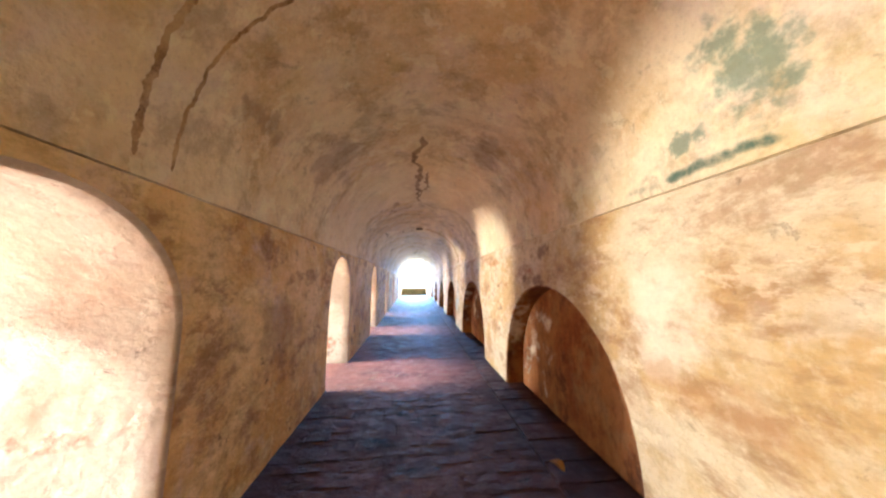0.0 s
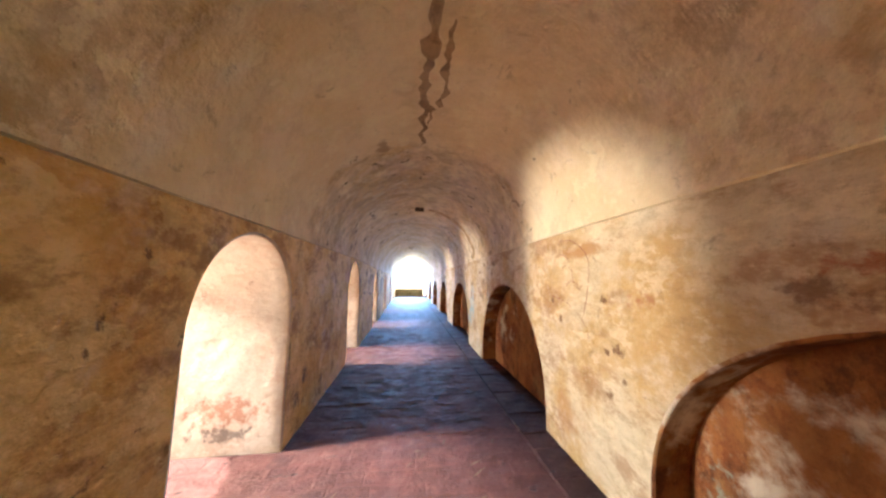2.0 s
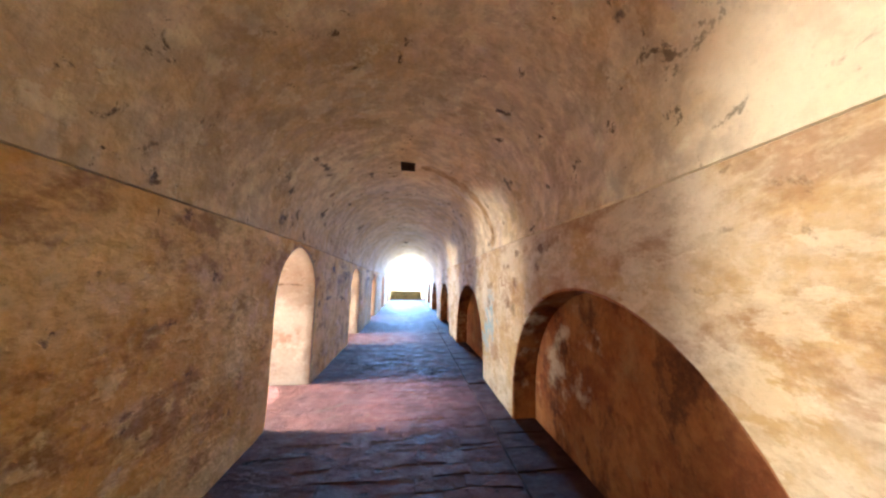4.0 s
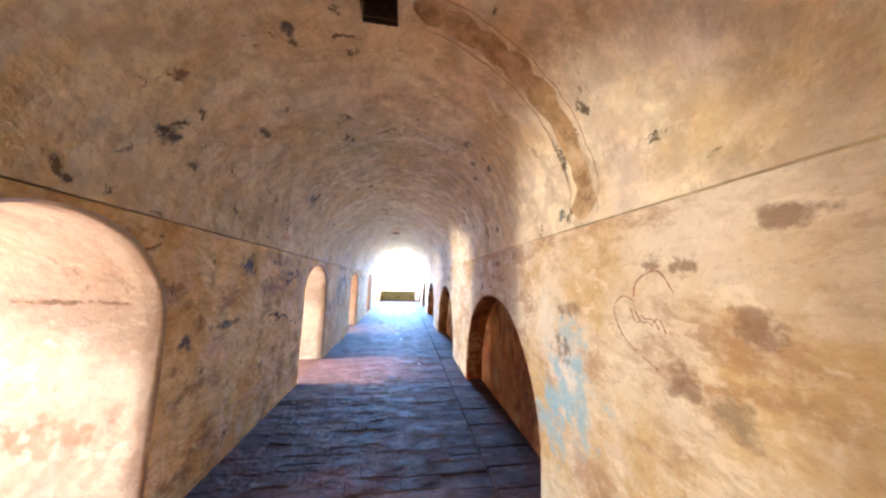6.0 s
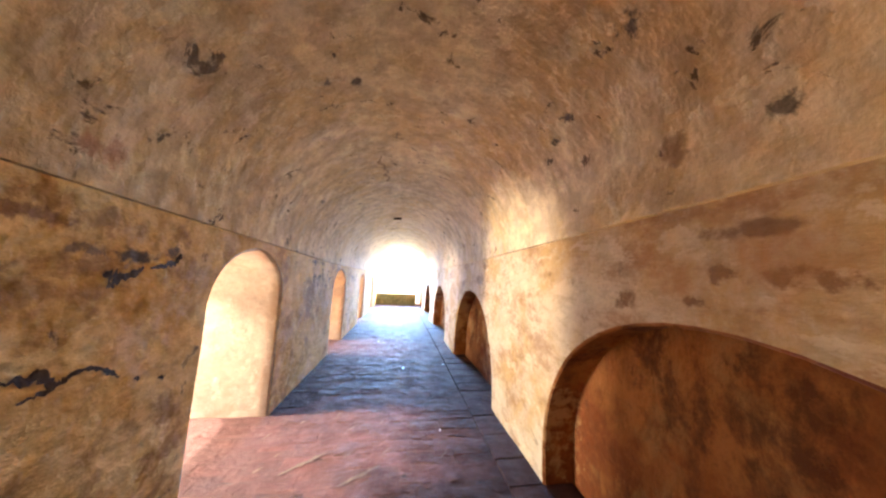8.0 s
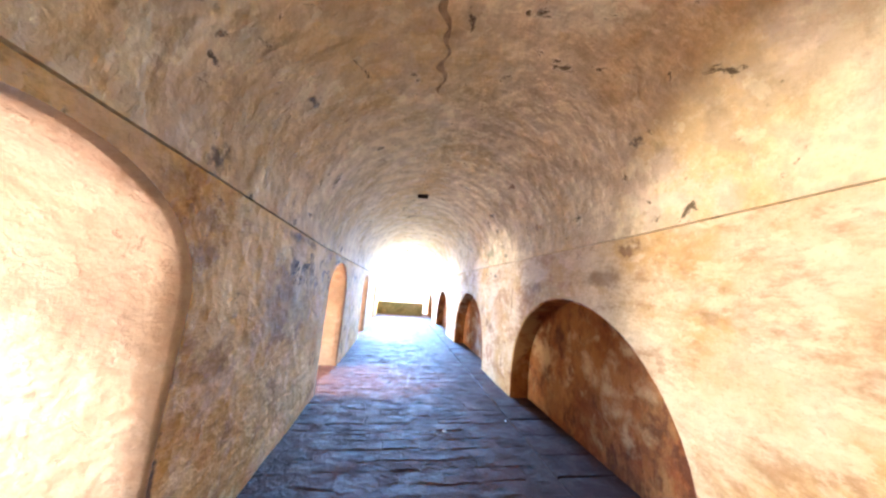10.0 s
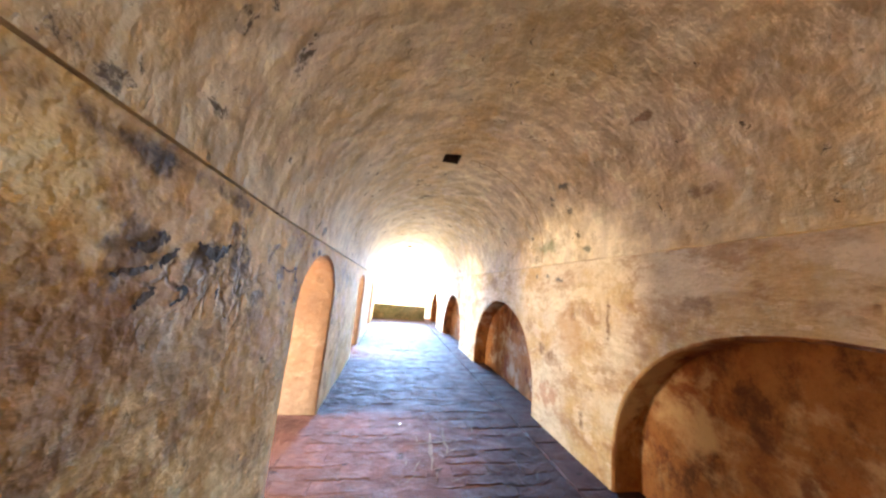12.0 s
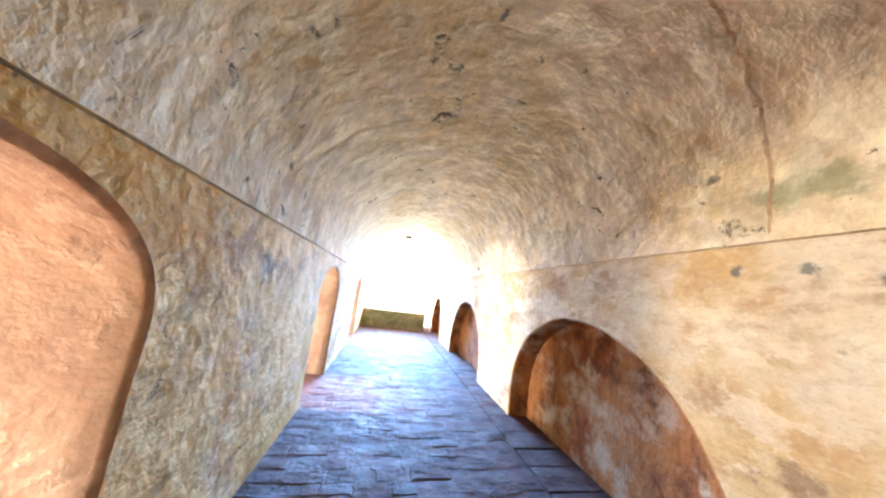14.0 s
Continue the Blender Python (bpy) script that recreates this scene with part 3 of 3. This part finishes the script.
def brick_field(name, x0, x1, y0, y1, w, d, parent, material, gap=0.012):
    verts, faces = [], []
    row, y = 0, y0
    rnd = random.Random(5)
    shared = {}
    made = 0
    while y < y1:
        x = x0 - (w / 2 if row % 2 else 0)
        while x < x1:
            a, b = max(x0, x + gap / 2), min(x1, x + w - gap / 2)
            if b - a > 0.03:
                z = rnd.uniform(-0.004, 0.004)
                c, dd, i = (b - a) / 2, (d - gap) / 2, 0.006
                v = [(-c, -dd, -0.02), (c, -dd, -0.02), (c, dd, -0.02), (-c, dd, -0.02), (i - c, i - dd, 0), (c - i, i - dd, 0), (c - i, dd - i, 0), (i - c, dd - i, 0)]
                f = [(4, 5, 6, 7), (0, 1, 5, 4), (1, 2, 6, 5), (2, 3, 7, 6), (3, 0, 4, 7)]
                near = x0 + 0.4 < a and b < x1 + 0.01 and any(p < y < p + 0.85 for p in (4.6, 8.1, 15.0)) and made < 290
                if near:
                    key = round(b - a, 3)
                    if key not in shared:
                        shared[key] = bpy.data.meshes.new("brick")
                        shared[key].from_pydata(v, [], f)
                        shared[key].materials.append(material)
                    ob = new("brick", shared[key])
                    ob.location, ob.parent = ((a + b) / 2, y + dd, z), parent
                    made += 1
                else:
                    n = len(verts)
                    verts += [((a + b) / 2 + p[0], y + dd + p[1], p[2] + (z if k > 3 else 0)) for k, p in enumerate(v)]
                    faces += [tuple(n + k for k in q) for q in f]
            x += w
        y += d
        row += 1
    me = bpy.data.meshes.new(name)
    me.from_pydata(verts, [], faces)
    me.materials.append(material)
    ob = new(name, me)
    ob.parent = parent
    return tagged(ob, kind="stuff")


brick_field("brickwork", WALK - 0.4, -HALF - DEEP, START, END + 1.2, 0.24, 0.12, PAVE, M_BRICK)

# piers of the outer wall beyond the walkway
for ya, yb in ((-2.0, -0.75), (1.95, 2.75), (5.4, 6.17), (8.9, 9.75)):
    slab_wall("wall_outer", WALK - 0.45, WALK, ya, yb, -0.02, 2.5, M_JAMB, "cream plaster pier of the outer wall across the walkway")

# the low wall that closes the passage's bright end
slab_wall("parapet", -1.22, 0.98, END, END + 0.4, -0.02, 0.60, M_MOSS, "low mossy cement parapet across the open end", "parapet", 0.03)

# ---- paving ----
def paving():
    rnd = random.Random(11)
    y = START
    singles, loose = [], ([], [])
    while y < END + 1.1:
        d = rnd.uniform(0.12, 0.20)
        x = -HALF - DEEP if any(a < y + d / 2 < b for a, b in OPENINGS) else -HALF - 0.02
        while x < 0.93:
            w = rnd.uniform(0.16, 0.36)
            b = x + w if x + w < 0.75 else 0.95
            ya, yb = y + rnd.uniform(-0.012, 0.012), y + d + rnd.uniform(-0.012, 0.012)
            if rnd.random() < 0.16 and d > 0.15:
                mid = (ya + yb) / 2 + rnd.uniform(-0.02, 0.02)
                singles += [(x, b, ya, mid), (x, b, mid, yb)]
            else:
                singles.append((x, b, ya, yb))
            x = b
        y += d
    y = START
    while y < END + 1.1:
        d = rnd.uniform(0.22, 0.40)
        singles.append((0.95, HALF + NICHE_DEEP - 0.01, y, y + d))
        y += d
    near = [s for s in singles if 3.6 <= s[2] <= 11.4][:300]
    for s in singles:
        x0, x1, y0, y1 = s
        z = rnd.uniform(-0.003, 0.002) + (0.016 if x0 > 0.9 else 0.0)
        g, c = 0.0005, 0.005
        cx, cy = (x0 + x1) / 2, (y0 + y1) / 2
        hx, hy = (x1 - x0) / 2 - g, (y1 - y0) / 2 - g
        low = []
        for (ax, ay), (bx, by) in (((-1, -1), (1, -1)), ((1, -1), (1, 1)), ((1, 1), (-1, 1)), ((-1, 1), (-1, -1))):
            for k in range(4):
                u = k / 4
                low.append((hx * (ax + (bx - ax) * u) + rnd.uniform(-0.004, 0.002) * (ax if ax == bx else 0), hy * (ay + (by - ay) * u) + rnd.uniform(-0.004, 0.002) * (ay if ay == by else 0)))
        n = len(low)
        tilt = rnd.uniform(-0.0015, 0.0015), rnd.uniform(-0.0015, 0.0015)
        v = [(px, py, -0.0035) for px, py in low]
        for px, py in low:
            r = c * rnd.uniform(0.5, 2.4)
            qx, qy = px - math.copysign(min(r, abs(px)), px), py - math.copysign(min(r, abs(py)), py)
            v.append((qx, qy, z + tilt[0] * qx / hx + tilt[1] * qy / hy - rnd.uniform(0, 0.0012)))
        if x0 < 0.9:                                  # courses wander as they were laid by hand
            v = [(px + 0.035 * fade * noise.noise(Vector(((cx + px) * 2.2, (cy + py) * 2.2, 5.0))),
                  py + 0.035 * noise.noise(Vector(((cx + px) * 2.6, (cy + py) * 2.4, 9.0))) + 0.014 * noise.noise(Vector(((cx + px) * 7.0, (cy + py) * 5.0, 2.0))), pz)
                 for px, py, pz in v for fade in [max(0.0, min(1.0, (0.9 - cx - px) * 4, (cx + px + 1.15) * 4))]]
        f = [tuple(range(n, 2 * n))] + [(i, (i + 1) % n, n + (i + 1) % n, n + i) for i in range(n)]
        if s in near:
            me = bpy.data.meshes.new("paving_slab")
            me.from_pydata(v, [], f)
            me.materials.append(M_SLAB)
            ob = new("paving_slab", me)
            ob.location, ob.parent = (cx, cy, 0), FLOOR
        else:
            n = len(loose[0])
            loose[0].extend((px + cx, py + cy, pz) for px, py, pz in v)
            loose[1].extend(tuple(n + i for i in q) for q in f)
    me = bpy.data.meshes.new("paving")
    me.from_pydata(loose[0], [], loose[1])
    me.materials.append(M_SLAB)
    ob = new("paving", me)
    ob.parent = FLOOR
    tagged(ob, kind="stuff")


paving()


# ---- marks on the plaster, small things ----
def ribbon(name, points, width, material, parent, label=""):
    """A thin raised line along points on a surface, ragged in width."""
    cu = bpy.data.curves.new(name, "CURVE")
    cu.dimensions, cu.bevel_depth, cu.bevel_resolution, cu.resolution_u = "3D", width / 2, 1, 4
    sp = cu.splines.new("POLY")
    rnd = random.Random(len(points))
    sp.points.add(len(points) - 1)
    for p, co in zip(sp.points, points):
        p.co, p.radius = (*co, 1.0), rnd.uniform(0.45, 1.3)
    ob = new(name, cu)
    me = bpy.data.meshes.new_from_object(ob)
    bpy.data.objects.remove(ob)
    me.materials.append(material)
    ob = new(name, me)
    ob.parent = parent
    return tagged(ob, label)


def smooth_line(keys, n=8):
    """Points on a soft curve through (y, z) keys."""
    out = []
    for i in range(len(keys) - 1):
        p0, p1, p2, p3 = (Vector(keys[min(max(k, 0), len(keys) - 1)]) for k in (i - 1, i, i + 1, i + 2))
        for k in range(n):
            u = k / n
            out.append(0.5 * (2 * p1 + (p2 - p0) * u + (2 * p0 - 5 * p1 + 4 * p2 - p3) * u * u + (3 * p1 - p0 - 3 * p2 + p3) * u ** 3))
    return out + [Vector(keys[-1])]


ceiling = bpy.data.objects["ceiling"]
wall_east = bpy.data.objects["wall_east"]


def vault_strip(y0, y1, a0, a1, width, material, label, wander=0.02, rag=0.4, lift=0.005):
    """A ragged strip of filler or a crack's stain, a film on the vault."""
    verts, faces = [], []
    n = 110
    for k in range(n + 1):
        a = a0 + (a1 - a0) * k / n
        y = y0 + (y1 - y0) * k / n + wander * (noise.noise(Vector((k * 0.16, y0, 3))) + 0.5 * noise.noise(Vector((k * 0.6, y0, 8))))
        wide = width * (0.55 + 0.9 * abs(noise.noise(Vector((k * rag, y0, 21))))) * min(1.0, 8 * (1 - abs(2 * k / n - 1)) + 0.3)
        for side in (-1, 1):
            yy = y + side * wide / 2
            w = uneven(yy, a * 1.4, 0.022, 77.0) * min(1.0, 6 * math.sin(a))
            x, _, z = vault_point(yy, a)
            verts.append((x + (w + lift) * math.cos(a), yy, z + (w - lift) * math.sin(a)))
        if k:
            q = 2 * k
            faces.append((q - 2, q - 1, q + 1, q))
    mesh_object("crack", verts, faces, material, ceiling)["label"] = label


M_FILLER = plaster("sandy_filler", (0.46, 0.32, 0.17), (0.36, 0.22, 0.10), (0.42, 0.32, 0.20), (0.16, 0.09, 0.04), 0.7, 0.7, (1, 1, 1), 37.0)
M_STAIN = plaster("damp_brown_stain", (0.40, 0.29, 0.17), (0.28, 0.19, 0.10), (0.36, 0.28, 0.19), (0.13, 0.08, 0.04), 0.7, 0.8, (1, 1, 1), 47.0)
M_MEND = plaster("tan_mended_plaster", (0.52, 0.37, 0.19), (0.40, 0.25, 0.10), (0.54, 0.41, 0.26), (0.20, 0.11, 0.045), 0.9, 0.75, (1, 1, 1), 41.0)
vault_strip(7.58, 7.72, 1.74, 3.12, 0.20, M_MEND, "broad mottled band of mended plaster down the vault", 0.010, 0.06)
vault_strip(7.48, 7.60, 1.74, 3.12, 0.009, M_FILLER, "brown edge of the mended band", 0.010, 0.25, 0.008)
vault_strip(7.68, 7.84, 1.78, 3.12, 0.011, M_FILLER, "brown edge of the mended band", 0.010, 0.25, 0.008)
vault_strip(14.78, 15.03, 1.66, 3.12, 0.022, M_FILLER, "sandy filler over a crack running down the vault", 0.014)
vault_strip(0.93, 0.75, 0.05, 1.2, 0.045, M_MEND, "sandy filler over a crack across the vault", 0.014)
vault_strip(1.10, 1.00, 0.05, 1.2, 0.030, M_MEND, "sandy filler over a crack across the vault", 0.014)


def crown_crack(y0, y1, x0, width, seed):
    """A ragged, branching stain where the plaster has split along the crown."""
    verts, faces = [], []
    n = 70
    for k in range(n + 1):
        y = y0 + (y1 - y0) * k / n
        mid = math.pi / 2 + x0 / HALF + 0.10 * noise.noise(Vector((y * 2.1, seed, 3))) + 0.05 * noise.noise(Vector((y * 7.0, seed, 8)))
        wide = width * (0.25 + 1.5 * abs(noise.noise(Vector((y * 5.0, seed, 21))))) * min(1.0, 6 * (1 - abs(2 * k / n - 1)) + 0.15)
        for side in (-1, 1):
            a = mid + side * wide / 2 / HALF * (1 + 0.8 * noise.noise(Vector((y * 16.0, side * 3.0, seed))))
            w = uneven(y, a * 1.4, 0.022, 77.0)
            x, _, z = vault_point(y, a)
            verts.append((x + w * math.cos(a), y, z + w * math.sin(a) - 0.005))
        if k:
            faces.append((2 * k - 2, 2 * k - 1, 2 * k + 1, 2 * k))
    mesh_object("crack", verts, faces, M_STAIN, ceiling)["label"] = "brown crack along the crown of the vault"


crown_crack(2.6, 5.0, -0.05, 0.17, 1.0)
crown_crack(3.5, 4.6, 0.07, 0.08, 5.0)
crown_crack(11.5, 12.35, -0.22, 0.07, 9.0)
M_CHALK = stone("reddish_chalk", (0.26, 0.10, 0.07), (0.20, 0.07, 0.05), (0.34, 0.16, 0.11), 0.9)


def wall_line(keys, width):
    pts = [(HALF + uneven(p[0], p[1], 0.012, 5.0) + 0.001, p[0], p[1]) for p in smooth_line(keys)]
    ribbon("scrawl", pts, width, M_CHALK, wall_east, "reddish line scrawled on the plaster")


wall_line([(7.415, 1.47), (7.482, 1.49), (7.534, 1.43), (7.508, 1.34), (7.442, 1.27), (7.323, 1.21)], 0.006)
wall_line([(7.422, 1.49), (7.409, 1.55), (7.362, 1.59), (7.296, 1.60), (7.243, 1.52)], 0.007)
for k in range(5):
    wall_line([(7.442 - k * 0.027, 1.44 - k * 0.012), (7.415 - k * 0.027, 1.38 + k * 0.008), (7.389 - k * 0.027, 1.40 - k * 0.01)], 0.006)
wall_line([(4.413, 1.84), (4.267, 1.83), (4.168, 1.79), (4.062, 1.70), (4.029, 1.58), (4.069, 1.36), (4.129, 1.20)], 0.006)
wall_line([(4.598, 1.34), (4.4, 1.31), (4.267, 1.26), (4.135, 1.17), (4.076, 1.05)], 0.005)
wall_line([(4.42, 1.72), (4.314, 1.69), (4.254, 1.60), (4.228, 1.47), (4.168, 1.42), (4.115, 1.45)], 0.006)
wall_line([(4.38, 1.60), (4.314, 1.61), (4.248, 1.57)], 0.005)
wall_line([(4.334, 1.44), (4.261, 1.48), (4.195, 1.46), (4.142, 1.41)], 0.006)


M_FLAKE = plaster("dark_flaked_masonry", (0.075, 0.052, 0.032), (0.045, 0.03, 0.018), (0.10, 0.075, 0.045), (0.025, 0.017, 0.010), 0.7, 0.5, (1, 1, 1), 43.0)
wall_west = bpy.data.objects["wall_west"]


def wall_flake(keys):
    """A ragged dark gap where the plaster has flaked off; keys are (y, z, width)."""
    pts = smooth_line(keys, 7)
    verts, faces = [], []
    for k, p in enumerate(pts):
        q, r = pts[max(0, k - 1)], pts[min(len(pts) - 1, k + 1)]
        dy, dz = r[0] - q[0], r[1] - q[1]
        ln = math.hypot(dy, dz) or 1.0
        for side in (-1, 1):
            w = p[2] / 2 * (1 + 1.7 * noise.noise(Vector((k * 0.62, side * 5.0, p[0])))) + 0.0005
            y, z = p[0] - side * dz / ln * w, p[1] + side * dy / ln * w
            verts.append((-HALF - uneven(y, z, 0.012, -5.0) + 0.005, y, z))
        if k:
            faces.append((2 * k - 2, 2 * k - 1, 2 * k + 1, 2 * k))
    mesh_object("flake", verts, faces, M_FLAKE, wall_west)["label"] = "dark gap where plaster has flaked off"


wall_flake([(9.542, 1.09, 0.012), (9.667, 1.085, 0.03), (9.734, 1.075, 0.035), (9.793, 1.03, 0.028), (9.833, 1.05, 0.022), (9.899, 1.055, 0.016), (9.972, 1.02, 0.020), (10.031, 0.97, 0.008)])
wall_flake([(9.687, 1.0, 0.008), (9.74, 1.01, 0.02), (9.793, 1.03, 0.02)])
wall_flake([(9.879, 1.46, 0.02), (9.919, 1.445, 0.055), (9.958, 1.44, 0.04), (10.038, 1.475, 0.022), (10.051, 1.50, 0.008)])
wall_flake([(10.091, 1.49, 0.010), (10.197, 1.51, 0.026), (10.243, 1.53, 0.045), (10.276, 1.58, 0.010)])
wall_flake([(9.899, 1.41, 0.03), (9.932, 1.40, 0.02)])
wall_flake([(10.104, 0.945, 0.012), (10.137, 0.93, 0.02)])
wall_flake([(10.243, 0.90, 0.012), (10.283, 0.885, 0.018)])
wall_flake([(13.651, 1.46, 0.008), (13.750, 1.435, 0.010), (13.796, 1.44, 0.008), (13.823, 1.44, 0.012), (13.849, 1.46, 0.016), (13.876, 1.458, 0.02)])
wall_flake([(13.876, 1.465, 0.018), (13.879, 1.44, 0.016), (13.877, 1.41, 0.018), (13.899, 1.388, 0.026), (13.929, 1.372, 0.006), (13.919, 1.34, 0.006), (13.915, 1.31, 0.010)])
wall_flake([(13.909, 1.275, 0.006), (13.929, 1.268, 0.014), (13.945, 1.25, 0.010)])
wall_flake([(12.758, 1.435, 0.010), (12.791, 1.45, 0.03), (12.837, 1.475, 0.034), (12.864, 1.48, 0.010)])
wall_flake([(12.903, 1.46, 0.008), (12.877, 1.43, 0.026), (12.850, 1.405, 0.020)])
wall_flake([(12.725, 1.375, 0.008), (12.771, 1.388, 0.020), (12.830, 1.40, 0.012)])
wall_flake([(12.850, 1.35, 0.019), (12.837, 1.325, 0.025), (12.804, 1.295, 0.012)])
wall_flake([(12.923, 1.345, 0.007), (12.963, 1.34, 0.019), (12.956, 1.315, 0.012), (12.916, 1.295, 0.009)])
wall_flake([(12.969, 1.485, 0.012), (13.036, 1.46, 0.043), (13.095, 1.47, 0.037), (13.135, 1.505, 0.009)])
wall_flake([(13.115, 1.34, 0.012), (13.115, 1.30, 0.007)])


def leaf_mesh(length, wide):
    bm = bmesh.new()
    rows = []
    for k in range(9):
        u = k / 8
        w = wide * math.sin(math.pi * u ** 0.8) * (1 + 0.12 * math.sin(9 * u)) + 0.001
        z = 0.010 + 0.018 * math.sin(2.6 * u) - 0.004 * math.cos(7 * u)
        rows.append([bm.verts.new((x * w, (u - 0.5) * length, z + 0.5 * abs(x) * w)) for x in (-1, -0.5, 0, 0.5, 1)])
    for ra, rb in zip(rows, rows[1:]):
        for k in range(4):
            bm.faces.new((ra[k], ra[k + 1], rb[k + 1], rb[k]))
    bmesh.ops.solidify(bm, geom=bm.faces[:], thickness=0.0012)
    return bm


M_LEAF = stone("dry_leaf", (0.62, 0.30, 0.06), (0.50, 0.20, 0.04), (0.70, 0.42, 0.12), 0.6)
M_PAPER = stone("dirty_paper", (0.75, 0.73, 0.70), (0.66, 0.64, 0.61), (0.8, 0.79, 0.77), 0.8)
leaf = tagged(new("dry_leaf"), "curled dry orange leaf lying on the stone floor", "leaf")
leaf.matrix_world = pose(1.02, 1.91, 0.022, 0, 0, 25)
part("blade", leaf_mesh(0.13, 0.04), M_LEAF, leaf)
bm = bmesh.new()
bmesh.ops.create_cone(bm, cap_ends=True, segments=6, radius1=0.0022, radius2=0.001, depth=0.15)
bmesh.ops.rotate(bm, verts=bm.verts, matrix=Matrix.Rotation(radians(90), 3, "X"))
bmesh.ops.translate(bm, verts=bm.verts, vec=(0, 0.01, 0.012))
part("stalk", bm, M_CRACK, leaf)


def paper_scrap(x, y, turn, size):
    bm = bmesh.new()
    bmesh.ops.create_grid(bm, x_segments=5, y_segments=4, size=size)
    for v in bm.verts:
        v.co.z = 0.008 + 0.35 * size * noise.noise(v.co * (0.9 / size) + Vector((x, y, 0))) + 0.1 * size
        v.co.x *= 1.4 + 0.3 * noise.noise(v.co * 40)
    bmesh.ops.solidify(bm, geom=bm.faces[:], thickness=0.0008)
    ob = tagged(part("paper_scrap", bm, M_PAPER, None), "small crumpled scrap of white paper on the floor", "paper", "paper scraps on the floor")
    ob.matrix_world = pose(x, y, 0.004, 0, 0, turn)


for x, y, turn, size in ((0.20, 13.16, 20, 0.014), (0.90, 13.35, 70, 0.010), (-0.35, 15.0, 10, 0.008), (0.55, 11.3, 45, 0.008)):
    paper_scrap(x, y, turn, size)


def floor_groove(x0, y0, x1, y1, width):
    """A broken joint, worn open and dark with dirt."""
    verts, faces = [], []
    for k in range(13):
        u = k / 12
        w = width * (0.35 + abs(noise.noise(Vector((k * 0.7, x0 * 9, y0))))) * math.sin(math.pi * (0.08 + 0.84 * u))
        x, y = x0 + (x1 - x0) * u + 0.02 * noise.noise(Vector((k * 0.5, y0, 4))), y0 + (y1 - y0) * u
        nx, ny = (y1 - y0), -(x1 - x0)
        ln = math.hypot(nx, ny)
        verts += [(x + nx / ln * w, y + ny / ln * w, 0.0045), (x - nx / ln * w, y - ny / ln * w, 0.0045)]
        if k:
            faces.append((2 * k - 2, 2 * k - 1, 2 * k + 1, 2 * k))
    mesh_object("groove", verts, faces, M_DARK, FLOOR)["label"] = "dark worn-open joint"


for g in ((-0.12, 14.3, -0.06, 14.85, 0.035), (0.05, 14.5, 0.08, 14.95, 0.025), (-0.3, 14.65, 0.2, 14.7, 0.02), (-0.75, 10.8, -0.45, 11.05, 0.03), (-0.3, 10.65, 0.0, 10.85, 0.03),
          (-0.7, 3.92, -0.62, 4.1, 0.03), (-0.35, 3.95, -0.3, 4.12, 0.028), (0.0, 3.98, 0.04, 4.12, 0.022), (-0.9, 7.4, -0.5, 7.7, 0.025)):
    floor_groove(*g)

# pits and split joints worn into the stones before each opening
rnd = random.Random(23)
for ya, yb in ((3.65, 4.7), (7.15, 8.2), (10.6, 11.7), (14.1, 15.1)):
    for k in range(16):
        x, y = rnd.uniform(-1.1, 0.75), rnd.uniform(ya, yb)
        turn, long = rnd.gauss(0.9, 0.35), rnd.uniform(0.05, 0.17)
        floor_groove(x, y, x + long * math.cos(turn), y + long * math.sin(turn), rnd.uniform(0.008, 0.016))
